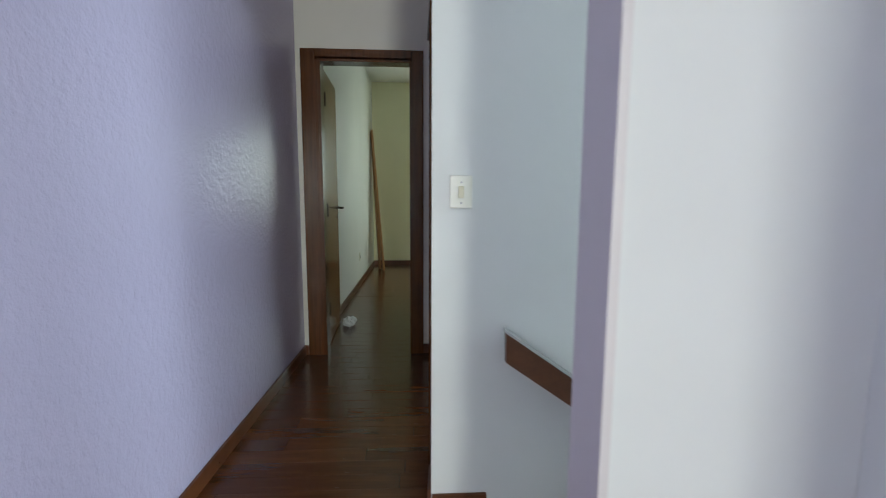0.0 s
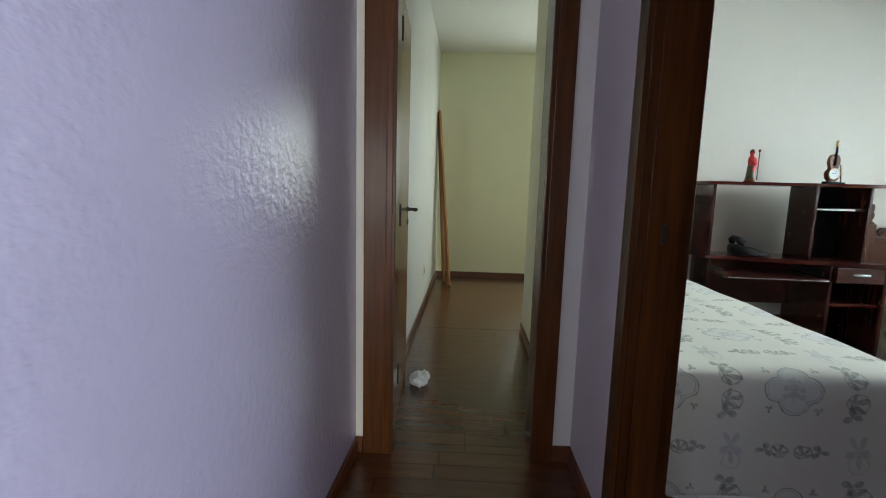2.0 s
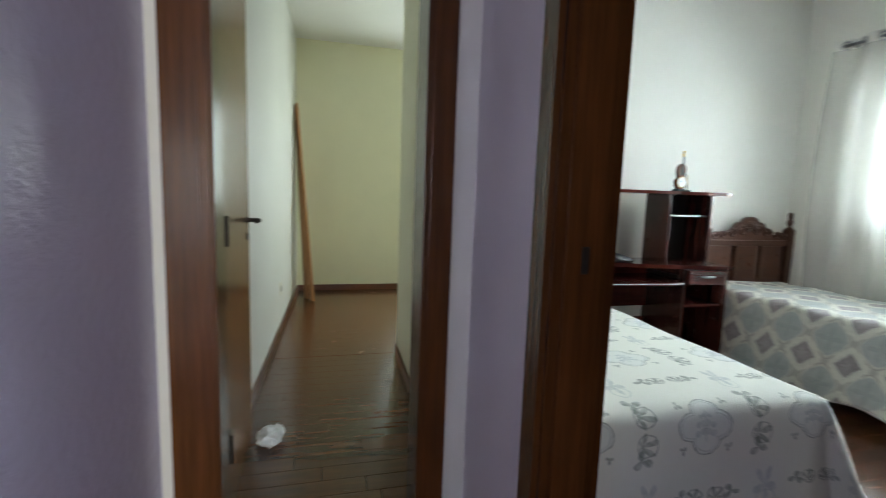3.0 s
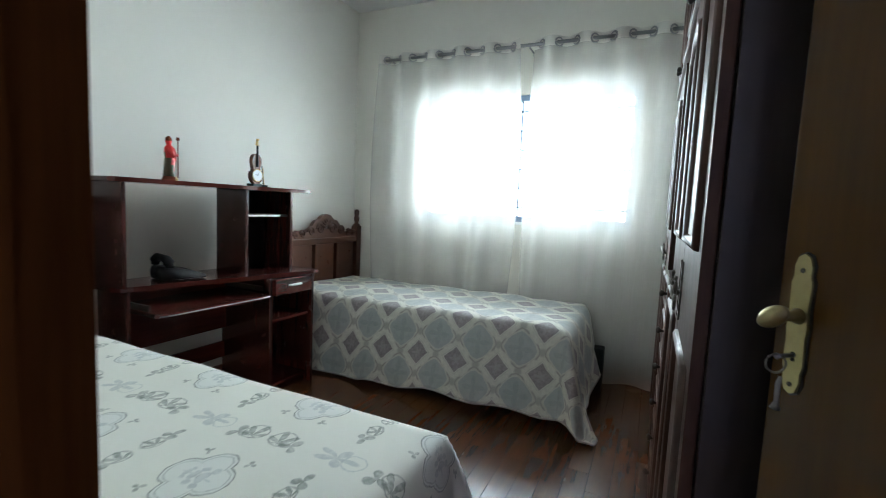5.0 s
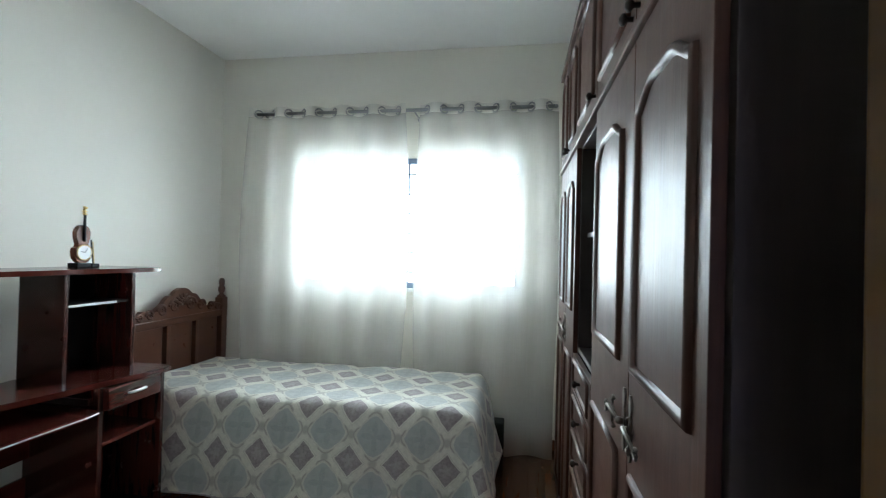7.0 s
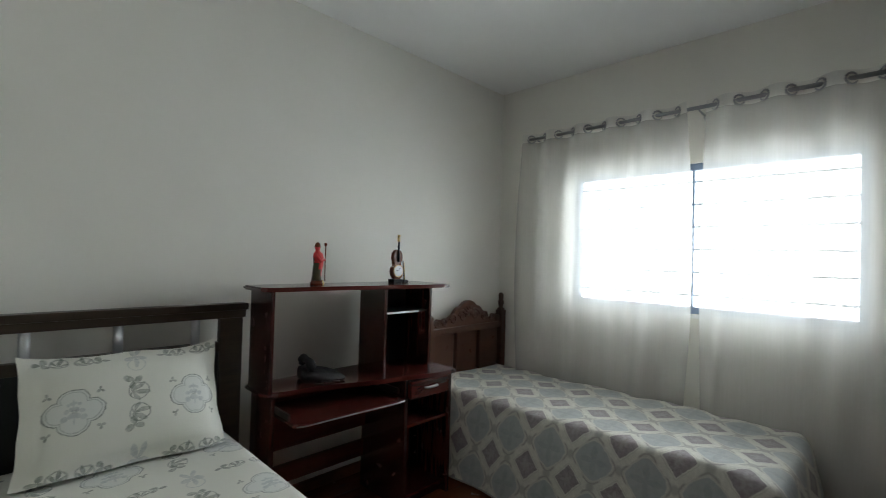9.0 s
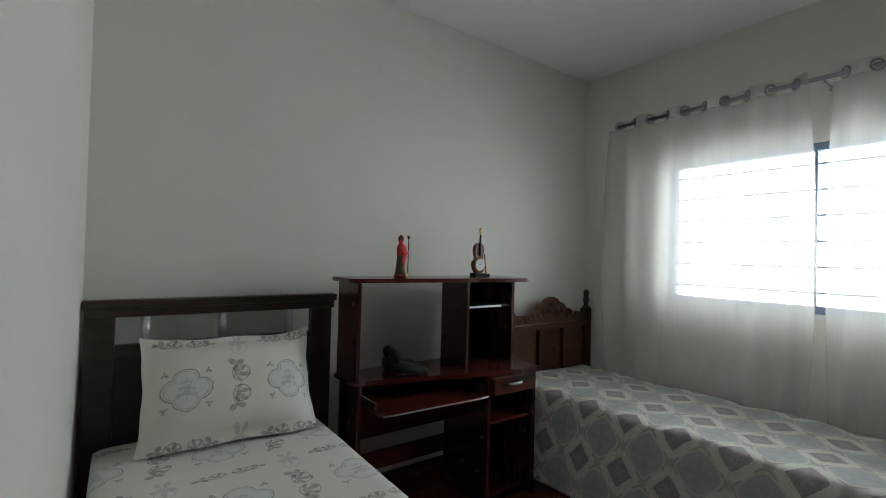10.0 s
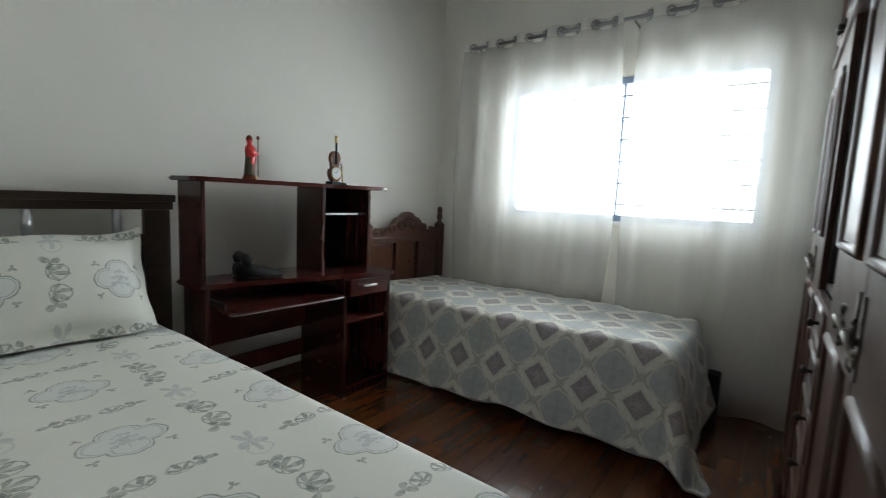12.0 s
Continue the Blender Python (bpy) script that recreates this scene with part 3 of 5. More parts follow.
def along(a, b, y0, y1, z0, z1, bm=None, bevel=0.004):
    """A piece in the corridor's east wall: a, b are distances from its corridor face."""
    b_ = bm or bmesh.new()
    return prism([(east(y0) + a, y0), (east(y0) + b, y0), (east(y1) + b, y1), (east(y1) + a, y1)], z0, z1, b_, bevel)


# bedroom doorway: lining and casings
door_frame_1 = thing("door_1", (0.45, 2.3, 0), "dark red-brown varnished wooden door frame", "door frame", kind="structure")
part("jamb", prism([(0.334, D0 + 0.001), (0.545, D0 + 0.001), (0.545, D0 + 0.03), (0.334, D0 + 0.03)], -0.01, DTOP, None, 0.004), JAMB, door_frame_1)
part("jamb", prism([(0.394, D1 - 0.032), (0.545, D1 - 0.032), (0.545, D1 - 0.001), (0.394, D1 - 0.001)], -0.01, DTOP, None, 0.004), JAMB, door_frame_1)
part("stop", prism([(0.42, D1 - 0.040), (0.505, D1 - 0.040), (0.505, D1 - 0.031), (0.42, D1 - 0.031)], -0.01, DTOP - 0.03, None, 0.003), JAMB, door_frame_1)
part("head", box(0.33, 0.545, D0 + 0.03, D1 - 0.032, DTOP - 0.032, DTOP - 0.001, 0.004), JAMB, door_frame_1)
part("casing", along(-0.016, 0.0, D1 - 0.02, D1 + 0.054, -0.01, DTOP + 0.07), JAMB, door_frame_1)
part("casing", along(-0.016, 0.0, D0 - 0.03, D0 + 0.026, -0.01, DTOP + 0.07), JAMB, door_frame_1)
part("casing", along(-0.016, 0.0, D0 + 0.026, D1 - 0.02, DTOP - 0.015, DTOP + 0.07), JAMB, door_frame_1)
part("strike_plate", box(0.457, 0.474, D1 - 0.0415, D1 - 0.0398, 1.03, 1.09, 0.0005), DARKMETAL, door_frame_1, "small dark metal strike plate")
# doorway at the corridor's end
door_frame_2 = thing("door_2", (-0.09, 3.25, 0), "dark red-brown varnished wooden door frame", "door frame", kind="structure")
part("casing", box(-0.517, -0.420, 3.20, 3.2195, -0.01, 2.148, 0.005), JAMB, door_frame_2)
part("casing", box(0.239, 0.318, 3.20, 3.2195, -0.01, 2.148, 0.005), JAMB, door_frame_2)
part("casing", box(-0.420, 0.239, 3.20, 3.2195, 2.066, 2.148, 0.005), JAMB, door_frame_2)
part("jamb", box(-0.4235, -0.397, 3.2, 3.37, -0.01, 2.10, 0.004), JAMB, door_frame_2)
part("stop", box(-0.398, -0.384, 3.2, 3.315, -0.01, 2.078, 0.003), JAMB, door_frame_2)
part("jamb", box(0.222, 0.2425, 3.2, 3.37, -0.01, 2.10, 0.004), JAMB, door_frame_2)
part("head", box(-0.397, 0.222, 3.2, 3.37, 2.078, 2.0985, 0.004), JAMB, door_frame_2)
for z in (0.3, 1.05, 1.85):
    part("hinge", tube([(-0.392, 3.378, z - 0.05), (-0.392, 3.378, z + 0.05)], 0.008, 8), DARKMETAL, door_frame_2)

# ---- doors ----


def lever(parent, x, y, z, out, tip, metal, label):
    """A door lever on a rose: out is the way off the leaf, tip the way of the lever."""
    o, w = Vector(out), Vector(tip)
    c = Vector((x, y, z))
    h = part("handle", tube([c, c + o * 0.012, c + o * 0.05, c + o * 0.055 + w * 0.02, c + o * 0.055 + w * 0.11], [0.018, 0.010, 0.009, 0.010, 0.008], 10), metal, parent, label, True)
    part("keyhole_plate", tube([c - Vector((0, 0, 0.075)), c - Vector((0, 0, 0.075)) + o * 0.006], 0.016, 10), metal, h)


turn2 = Matrix.Translation((-0.402, 3.375, 0)) @ Matrix.Rotation(radians(2.5), 4, "Z")
leaf2 = thing("wooden_door", (-0.40, 3.7, 0.012), "honey-brown varnished flush door standing wide open", "door")
part("leaf", box(-0.032, 0.0, 0.0, 0.67, 0.012, 2.07, 0.003, turn=turn2), LEAF, leaf2)
part("edge_strip", box(-0.0325, 0.0005, 0.67, 0.676, 0.012, 2.07, 0.001, turn=turn2), JAMB, leaf2)
c = turn2 @ Vector((0.0, 0.615, 1.05))
lever(leaf2, c.x, c.y, c.z, (1, -0.04, 0), (0.0, -1, 0), DARKMETAL, "blackened metal lever handle")
part("lock_face", box(-0.024, -0.008, 0.6765, 0.679, 0.96, 1.14, 0.001, turn=turn2), BRASS, leaf2)

turn1 = Matrix.Translation((0.565, 1.785, 0)) @ Matrix.Rotation(radians(37.6), 4, "Z")
leaf1 = thing("wooden_door", (0.85, 2.05, 0.012), "honey-brown varnished flush door with brass handle, standing open", "door")
part("leaf", box(0.0, 0.66, 0.0, 0.035, 0.012, 2.03, 0.003, turn=turn1), LEAF_SHADED, leaf1)
half = [(0.0, 0.985), (0.010, 0.99), (0.0155, 1.005), (0.0145, 1.02), (0.018, 1.03), (0.0165, 1.07), (0.0185, 1.09), (0.0165, 1.115), (0.018, 1.16), (0.0145, 1.17), (0.0155, 1.185), (0.010, 1.20), (0.0, 1.205)]
half = [(w * 0.66, 1.092 + (z - 1.095) * 0.76) for w, z in half]
rim = upright([(0.630 + w * 1.22, 1.092 + (z - 1.092) * 1.03) for w, z in half] + [(0.630 - w * 1.22, 1.092 + (z - 1.092) * 1.03) for w, z in half[-2:0:-1]], 0.0352, 0.0372)
bmesh.ops.transform(rim, matrix=turn1, verts=rim.verts)
bm = upright([(0.630 + w, z) for w, z in half] + [(0.630 - w, z) for w, z in half[-2:0:-1]], 0.0372, 0.0402)
bmesh.ops.transform(bm, matrix=turn1, verts=bm.verts)
plate = part("handle_plate", bm, BRASS, leaf1, "aged brass handle plate with a shaped outline")
part("plate_rim", rim, DARKMETAL, plate, "blackened rim of the handle plate")
k0 = turn1 @ Vector((0.630, 0.040, 1.102))
ko, ka = (turn1.to_3x3() @ Vector(v) for v in ((0, 1, 0), (1, 0, 0)))
part("handle_neck", tube([k0, k0 + ko * 0.010, k0 + ko * 0.030], [0.010, 0.006, 0.006], 12), BRASS, plate, smooth=True)
bm = bmesh.new()
bmesh.ops.create_uvsphere(bm, u_segments=20, v_segments=12, radius=1)
knob_turn = Matrix.Translation(k0 + ko * 0.036) @ turn1.to_3x3().to_4x4() @ Matrix.Rotation(radians(36), 4, "Y") @ Matrix.Diagonal((0.0205, 0.010, 0.0115, 1))
bmesh.ops.transform(bm, matrix=knob_turn, verts=bm.verts)
part("handle", bm, BRASS, plate, "worn oval brass knob", True)
for name, z, r in (("keyhole", 1.056, 0.0035), ("keyhole_slot", 1.050, 0.0024), ("screw", 1.156, 0.003), ("screw", 1.020, 0.003)):
    part(name, tube([turn1 @ Vector((0.630, 0.0390, z)), turn1 @ Vector((0.630, 0.0410, z))], r, 8), SHADOWGAP if "key" in name else DARKMETAL, plate)
key = [turn1 @ Vector(p) for p in ((0.630, 0.041, 1.055), (0.630, 0.060, 1.055), (0.630, 0.064, 1.055))]
shank = part("key", tube(key, [0.0025, 0.0025, 0.004], 8), STEEL, leaf1, "steel key in the lock with its ring", True)
ring = [turn1 @ Vector((0.630 + 0.004 * math.cos(a), 0.064 + 0.010 * math.cos(a), 1.046 + 0.011 * math.sin(a))) for a in [2 * math.pi * i / 18 for i in range(18)]]
part("key_ring", tube(ring, 0.0013, 6, closed=True), PEWTER, shank, smooth=True)
part("second_key", tube([turn1 @ Vector(p) for p in ((0.619, 0.068, 1.034), (0.620, 0.069, 1.026), (0.620, 0.069, 1.004), (0.621, 0.069, 0.996))], [0.002, 0.0028, 0.0024, 0.0055], 8), PEWTER, shank, smooth=True)
part("lock_face", box(0.6605, 0.6625, 0.008, 0.027, 0.9, 1.12, 0.0005, turn=turn1), BRASS, leaf1)

# ---- window, curtains ----
window = thing("window_1", (4.0, 3.38, WZ0), "blue-grey metal sliding window with horizontal grille bars", "window", kind="structure")
for z0, z1 in ((WZ0, WZ0 + 0.045), (WZ1 - 0.045, WZ1)):
    part("window_frame", box(3.97, 4.04, W0, W1, z0, z1, 0.004), FRAMEPAINT, window)
for y0 in (W0, W1 - 0.045):
    part("window_frame", box(3.97, 4.04, y0, y0 + 0.045, WZ0 + 0.045, WZ1 - 0.045, 0.004), FRAMEPAINT, window)
part("mullion", box(3.97, 4.015, 3.375, 3.389, WZ0 + 0.045, WZ1 - 0.045, 0.003), FRAMEPAINT, window)
for y0, y1 in ((W0 + 0.045, 3.372), (3.392, W1 - 0.045)):
    p = part("pane", box(3.99, 3.995, y0, y1, WZ0 + 0.045, WZ1 - 0.045), GLASS, window)
    p.visible_shadow = False
for i in range(6):
    z = WZ0 + 0.12 + i * 0.155
    part("grille_bar", box(4.05, 4.062, W0 + 0.002, W1 - 0.002, z - 0.007, z + 0.007, 0.002), GRILLE, window)
part("window_sill", box(3.925, 3.97, W0 - 0.02, W1 + 0.02, WZ0 - 0.025, WZ0 - 0.001, 0.004), WHITE, window)

RODX, RODZ = 3.77, 2.435
rod = thing("curtain_rod", (RODX, 3.4, RODZ), "thin grey metal curtain rod on wall brackets", "curtain rod")
part("pole", tube([(RODX, 4.575, RODZ), (RODX, 2.31, RODZ)], 0.0125, 12), STEEL, rod, smooth=True)
for y in (4.585, 2.30):
    part("finial", lathe((RODX, y, RODZ - 0.014), [(0.004, 0), (0.013, 0.006), (0.015, 0.014), (0.011, 0.023), (0.003, 0.028)], 10), STEEL, rod, smooth=True)
for y in (4.48, 3.30, 2.36):
    part("bracket", tube([(RODX, y, RODZ - 0.012), (RODX + 0.01, y, RODZ - 0.02), (3.93, y, RODZ - 0.02), (3.939, y, RODZ - 0.02)], [0.006, 0.006, 0.006, 0.02], 8), STEEL, rod)


def curtain(ya, yb, waves, seed, phase, narrow):
    """A hanging sheer panel from ya to yb, threaded on the rod by eyelets."""
    rnd = random.Random(seed)
    ks = [(rnd.uniform(0.7, 1.3), rnd.uniform(0, 6.28)) for _ in range(4)]
    bm = bmesh.new()
    nu, nv = waves * 14, 34
    z0, z1 = 0.012, RODZ + 0.045
    grid = []
    for j in range(nv + 1):
        t = j / nv
        z = lerp(z1, z0, t)
        line = []
        for i in range(nu + 1):
            u = i / nu
            y = lerp(ya, yb, u + 0.012 * math.sin(u * 17 + ks[0][1]) * t)
            y += narrow * (0.5 - u) * 0.10 * math.sin(math.pi * min(1, t * 1.2)) + 0.02 * t * math.sin(5 * u + ks[1][1])
            fold = math.sin(2 * math.pi * (waves * u) + phase)
            soft = lerp(1.0, 0.75 + 0.35 * math.sin(9 * u + ks[2][1]), min(1, t * 1.5))
            x = RODX + 0.034 * fold * soft + 0.012 * t * math.sin(2 * math.pi * waves * 0.5 * u + ks[3][1]) - 0.02 * t
            line.append(bm.verts.new((x, y, z + (0.012 * math.sin(u * 23 + ks[0][1]) if j == nv else 0))))
        grid.append(line)
    for j in range(1, nv - 1):
        for i in range(nu):
            bm.faces.new((grid[j][i], grid[j][i + 1], grid[j + 1][i + 1], grid[j + 1][i]))
    strips = []
    for j in (0, nv - 1):
        strip = bmesh.new()
        a, b = ([strip.verts.new(v.co) for v in grid[q]] for q in (j, j + 1))
        for i in range(nu):
            strip.faces.new((a[i], a[i + 1], b[i + 1], b[i]))
        strips.append(strip)
    for v in [v for v in bm.verts if not v.link_faces]:
        bm.verts.remove(v)
    holder = thing("curtain", (RODX, (ya + yb) / 2, z0), "sheer off-white voile curtain with metal eyelets, drawn shut", "curtain", "bedroom curtains")
    part("cloth", bm, VOILE, holder, smooth=True)
    part("header", strips[0], VOILE_HEM, holder, "doubled eyelet heading", True)
    part("hem", strips[1], VOILE, holder, "doubled hem", True)
    for i in range(-2, waves * 2 + 4):
        u = (i - phase / math.pi) / (waves * 2)
        if not 0.02 < u < 0.985:
            continue
        y = lerp(ya, yb, u)
        ring = [(RODX + 0.022 * math.cos(a), y + (0.022 if i % 2 else -0.022) * math.cos(a), RODZ + 0.030 * math.sin(a)) for a in [2 * math.pi * q / 14 for q in range(14)]]
        part("eyelet", tube(ring, 0.0062, 6, closed=True), STEEL, holder, smooth=True)
    return holder


curtain(4.60, 3.365, 5, 3, -1.57, 1.0)
curtain(3.270, 2.28, 4, 7, 1.63, 0.4)

# ---- wardrobe ----
FACE, WBACK, WX0, WX1, WTOP = 2.29, 1.70, 1.20, 3.325, 2.455
BAND = 1.885
wardrobe = thing("wardrobe", (2.2, 2.0, 0), "tall dark brown wooden wardrobe with moulded arched door panels", "wardrobe")
NX0, NX1 = 2.125, 2.61
for piece, bounds in (
        ("side_panel", (WX0, WX0 + 0.022, WBACK, FACE - 0.022, 0, WTOP)),
        ("side_panel", (WX1 - 0.022, WX1, WBACK, FACE - 0.022, 0, WTOP)),
        ("back_panel", (WX0 + 0.022, WX1 - 0.022, WBACK, WBACK + 0.012, 0.06, WTOP - 0.02)),
        ("top_panel", (WX0 + 0.022, WX1 - 0.022, WBACK + 0.012, FACE - 0.022, WTOP - 0.022, WTOP - 0.001)),
        ("bottom_panel", (WX0 + 0.022, WX1 - 0.022, WBACK + 0.012, FACE - 0.04, 0.055, 0.08)),
        ("divider", (NX0 - 0.02, NX0, WBACK + 0.012, FACE - 0.022, 0.08, WTOP - 0.022)),
        ("divider", (NX1, NX1 + 0.02, WBACK + 0.012, FACE - 0.022, 0.08, WTOP - 0.022)),
        ("shelf", (NX0, NX1, WBACK + 0.012, FACE - 0.022, 0.985, 1.005)),
        ("shelf", (NX0, NX1, WBACK + 0.012, FACE - 0.05, 1.48, 1.50)),
        ("shelf", (NX0, NX1, WBACK + 0.012, FACE - 0.022, BAND - 0.02, BAND))):
    part(piece, box(*bounds, 0.002), CARCASS, wardrobe)
part("plinth", box(WX0 + 0.02, WX1 - 0.02, FACE - 0.06, FACE - 0.04, 0.0, 0.07), CARCASS, wardrobe)
part("cornice", box(WX0 - 0.004, WX1, FACE - 0.022, FACE + 0.012, BAND - 0.012, BAND + 0.012, 0.005), DARKWOOD, wardrobe, "rounded moulding between lower and upper doors")
part("top_rail", box(WX0 - 0.006, WX1 + 0.004, FACE - 0.02, FACE + 0.016, WTOP - 0.03, WTOP + 0.012, 0.006), DARKWOOD, wardrobe)


def arch_outline(x0, x1, z0, z1, arched):
    """The outline of a raised panel, its top swept up between square corners where arched."""
    if not arched:
        return [(x0, z0), (x1, z0), (x1, z1), (x0, z1)]
    rise = 0.042
    pts = [(x0, z0), (x1, z0), (x1, z1 - rise)]
    for i in range(1, 16):
        f = i / 16
        s = min(1.0, 1.55 * (1 - abs(2 * f - 1)))
        pts.append((lerp(x1, x0, f), z1 - rise + rise * s * s * (3 - 2 * s)))
    return pts + [(x0, z1 - rise)]


def moulding(outline, y, r=0.011):
    """A half-round bead along an outline on the plane y."""
    n = len(outline)
    bm = bmesh.new()
    rings = []
    for i in range(n):
        p, a, c = Vector(outline[i]), Vector(outline[i - 1]), Vector(outline[(i + 1) % n])
        d0, d1 = (p - a).normalized(), (c - p).normalized()
        nrm = (Vector((d0.y, -d0.x)) + Vector((d1.y, -d1.x)))
        nrm = nrm / max(0.5, nrm.length_squared / 2)
        rings.append([bm.verts.new((p.x + nrm.x * r * w, y + h * r, p.y + nrm.y * r * w)) for w, h in ((1, 0), (0.85, 0.75), (0.2, 1.15), (-0.5, 0.85), (-1, 0.0))])
    for i in range(n):
        q, w = rings[i], rings[(i + 1) % n]
        for k in range(4):
            bm.faces.new((q[k], q[k + 1], w[k + 1], w[k]))
    return bm


def wardrobe_door(x0, x1, z0, z1, panels, lock=None, knob=None, inset=(0.06, 0.06)):
    g = 0.002
    door = part("door", box(x0 + g, x1 - g, FACE - 0.02, FACE, z0 + g, z1 - g, 0.002), DARKWOOD, wardrobe)
    for a, b, arched in panels:
        part("panel_moulding", moulding(arch_outline(x0 + inset[0], x1 - inset[1], a, b, arched), FACE - 0.001), DARKWOOD, door, smooth=True)
    if lock:
        lx, side = lock
        half = [(0.004, 0.968), (0.011, 0.976), (0.012, 0.990), (0.006, 1.002), (0.010, 1.014), (0.015, 1.032), (0.010, 1.050), (0.006, 1.064), (0.011, 1.078), (0.010, 1.094), (0.004, 1.108)]
        esc = upright([(lx + w, z) for w, z in half] + [(lx - w, z) for w, z in half[::-1]], FACE, FACE + 0.004)
        plate = part("escutcheon", esc, PEWTER, door, "grey ornate metal lock plate")
        part("boss", tube([(lx, FACE + 0.004, 1.034), (lx, FACE + 0.014, 1.034), (lx, FACE + 0.020, 1.034)], [0.007, 0.009, 0.005], 10), PEWTER, plate, smooth=True)
        # a scrolled pull that reaches sideways from the plate and curls at its tip
        reach = [(lx + side * d, FACE + o, 1.034 + h) for d, o, h in ((0.0, 0.014, 0.0), (0.018, 0.022, 0.010), (0.045, 0.026, 0.018), (0.075, 0.024, 0.010), (0.098, 0.020, 0.000))]
        curl = [(lx + side * (0.112 - 0.014 * (1 - q / 16) * math.cos(q * 0.6)), FACE + 0.019, 1.034 + 0.016 * (1 - q / 16) * math.sin(-q * 0.6)) for q in range(1, 12)]
        part("drop_handle", tube(reach + curl, [0.0045] * 2 + [0.0055, 0.0045, 0.004] + [0.0036] * 11, 8), PEWTER, plate, smooth=True)
        leafy = [(lx + side * d, FACE + 0.016, 1.034 + h) for d, h in ((0.030, 0.014), (0.040, 0.000), (0.052, -0.018), (0.046, -0.032), (0.036, -0.026))]
        part("scroll", tube(leafy, [0.003, 0.005, 0.0045, 0.0035, 0.005], 8), PEWTER, plate, smooth=True)
        part("scroll", tube([(x, y, 2.068 - z + 0.010) for x, y, z in leafy], [0.003, 0.0045, 0.004, 0.003, 0.0045], 8), PEWTER, plate, smooth=True)
    if knob:
        part("knob", lathe((0, 0, 0), [(0.006, 0), (0.006, 0.012), (0.013, 0.018), (0.014, 0.025), (0.006, 0.031)], 12), DARKMETAL, door, smooth=True).matrix_local = Matrix.Translation((knob[0], FACE, knob[1])) @ Matrix.Rotation(radians(-90), 4, "X")
    return door


low = [(1.165, 1.738, True), (0.16, 0.936, False)]
wardrobe_door(1.212, 1.622, 0.075, BAND - 0.012, low, (1.592, -1), None, (0.062, 0.045))
wardrobe_door(1.622, NX0 - 0.005, 0.075, BAND - 0.012, low, (1.65, 1), None, (0.095, 0.060))
for a, b in ((NX1 + 0.005, 2.965), (2.965, 3.315)):
    wardrobe_door(a, b, 0.075, BAND - 0.012, low, (b - 0.03 if b < 3.0 else a + 0.03, -1 if b < 3.0 else 1))
tops = [1.212, 1.622, 2.12, 2.615, 2.965, 3.315]
for i, (a, b) in enumerate(zip(tops, tops[1:])):
    wardrobe_door(a, b, BAND + 0.012, WTOP - 0.03, [(BAND + 0.08, WTOP - 0.085, True)], None, ((a + 0.03) if i in (1, 2, 4) else (b - 0.03), BAND + 0.05))
for i in range(6):
    z = 0.085 + i * 0.15
    dr = part("drawer", box(NX0 + 0.002, NX1 - 0.002, FACE - 0.02, FACE, z, z + 0.146, 0.002), DARKWOOD, wardrobe)
    part("drawer_moulding", moulding([(NX0 + 0.05, z + 0.025), (NX1 - 0.05, z + 0.025), (NX1 - 0.05, z + 0.122), (NX0 + 0.05, z + 0.122)], FACE - 0.001, 0.009), DARKWOOD, dr, smooth=True)
    part("knob", lathe((0, 0, 0), [(0.006, 0), (0.006, 0.012), (0.013, 0.018), (0.014, 0.025), (0.006, 0.031)], 12), DARKMETAL, dr, smooth=True).matrix_local = Matrix.Translation(((NX0 + NX1) / 2, FACE, z + 0.075)) @ Matrix.Rotation(radians(-90), 4, "X")

# ---- bed with the embroidered cover ----
BX0, BX1, BY0, BTOP = 0.575, 1.507, 2.84, 0.60
bed = thing("bed", (1.05, 3.85, 0), "dark brown wooden single bed with an upright headboard", "bed")
HY = 4.83
head = part("headboard", box(0.552, 1.628, HY - 0.012, HY + 0.055, 1.150, 1.185, 0.006), ESPRESSO, bed)
part("cap_lip", box(0.560, 1.618, HY - 0.002, HY + 0.045, 1.112, 1.150, 0.004), ESPRESSO, head)
for x0, x1 in ((0.560, 0.665), (1.492, 1.605)):
    part("post", box(x0, x1, HY, HY + 0.042, 0.0, 1.112, 0.006), ESPRESSO, head)
part("cross_rail", box(0.665, 1.492, HY + 0.002, HY + 0.04, 0.945, 0.995, 0.005), ESPRESSO, head)
part("panel", box(0.665, 1.492, HY + 0.010, HY + 0.034, 0.30, 0.945, 0.003), LEATHER, head, "black padded headboard panel")
for x in (0.772, 1.075, 1.385):
    part("bar", tube([(x, HY + 0.02, 0.992), (x, HY + 0.02, 1.115)], 0.019, 14), CHROME, head, "brushed metal bar", True)
for x0, x1 in ((0.585, 0.61), (1.455, 1.48)):
    part("side_rail", box(x0, x1, 2.93, HY, 0.20, 0.34, 0.004), ESPRESSO, bed)
part("foot_rail", box(0.61, 1.455, 2.93, 2.955, 0.20, 0.34, 0.004), ESPRESSO, bed)
for x in (0.60, 1.42):
    part("leg", box(x, x + 0.06, 2.93, 2.99, 0.0, 0.34, 0.004), ESPRESSO, bed)
part("mattress", box(0.615, 1.465, 2.90, HY - 0.005, 0.34, BTOP - 0.02, 0.03), GRILLE, bed)


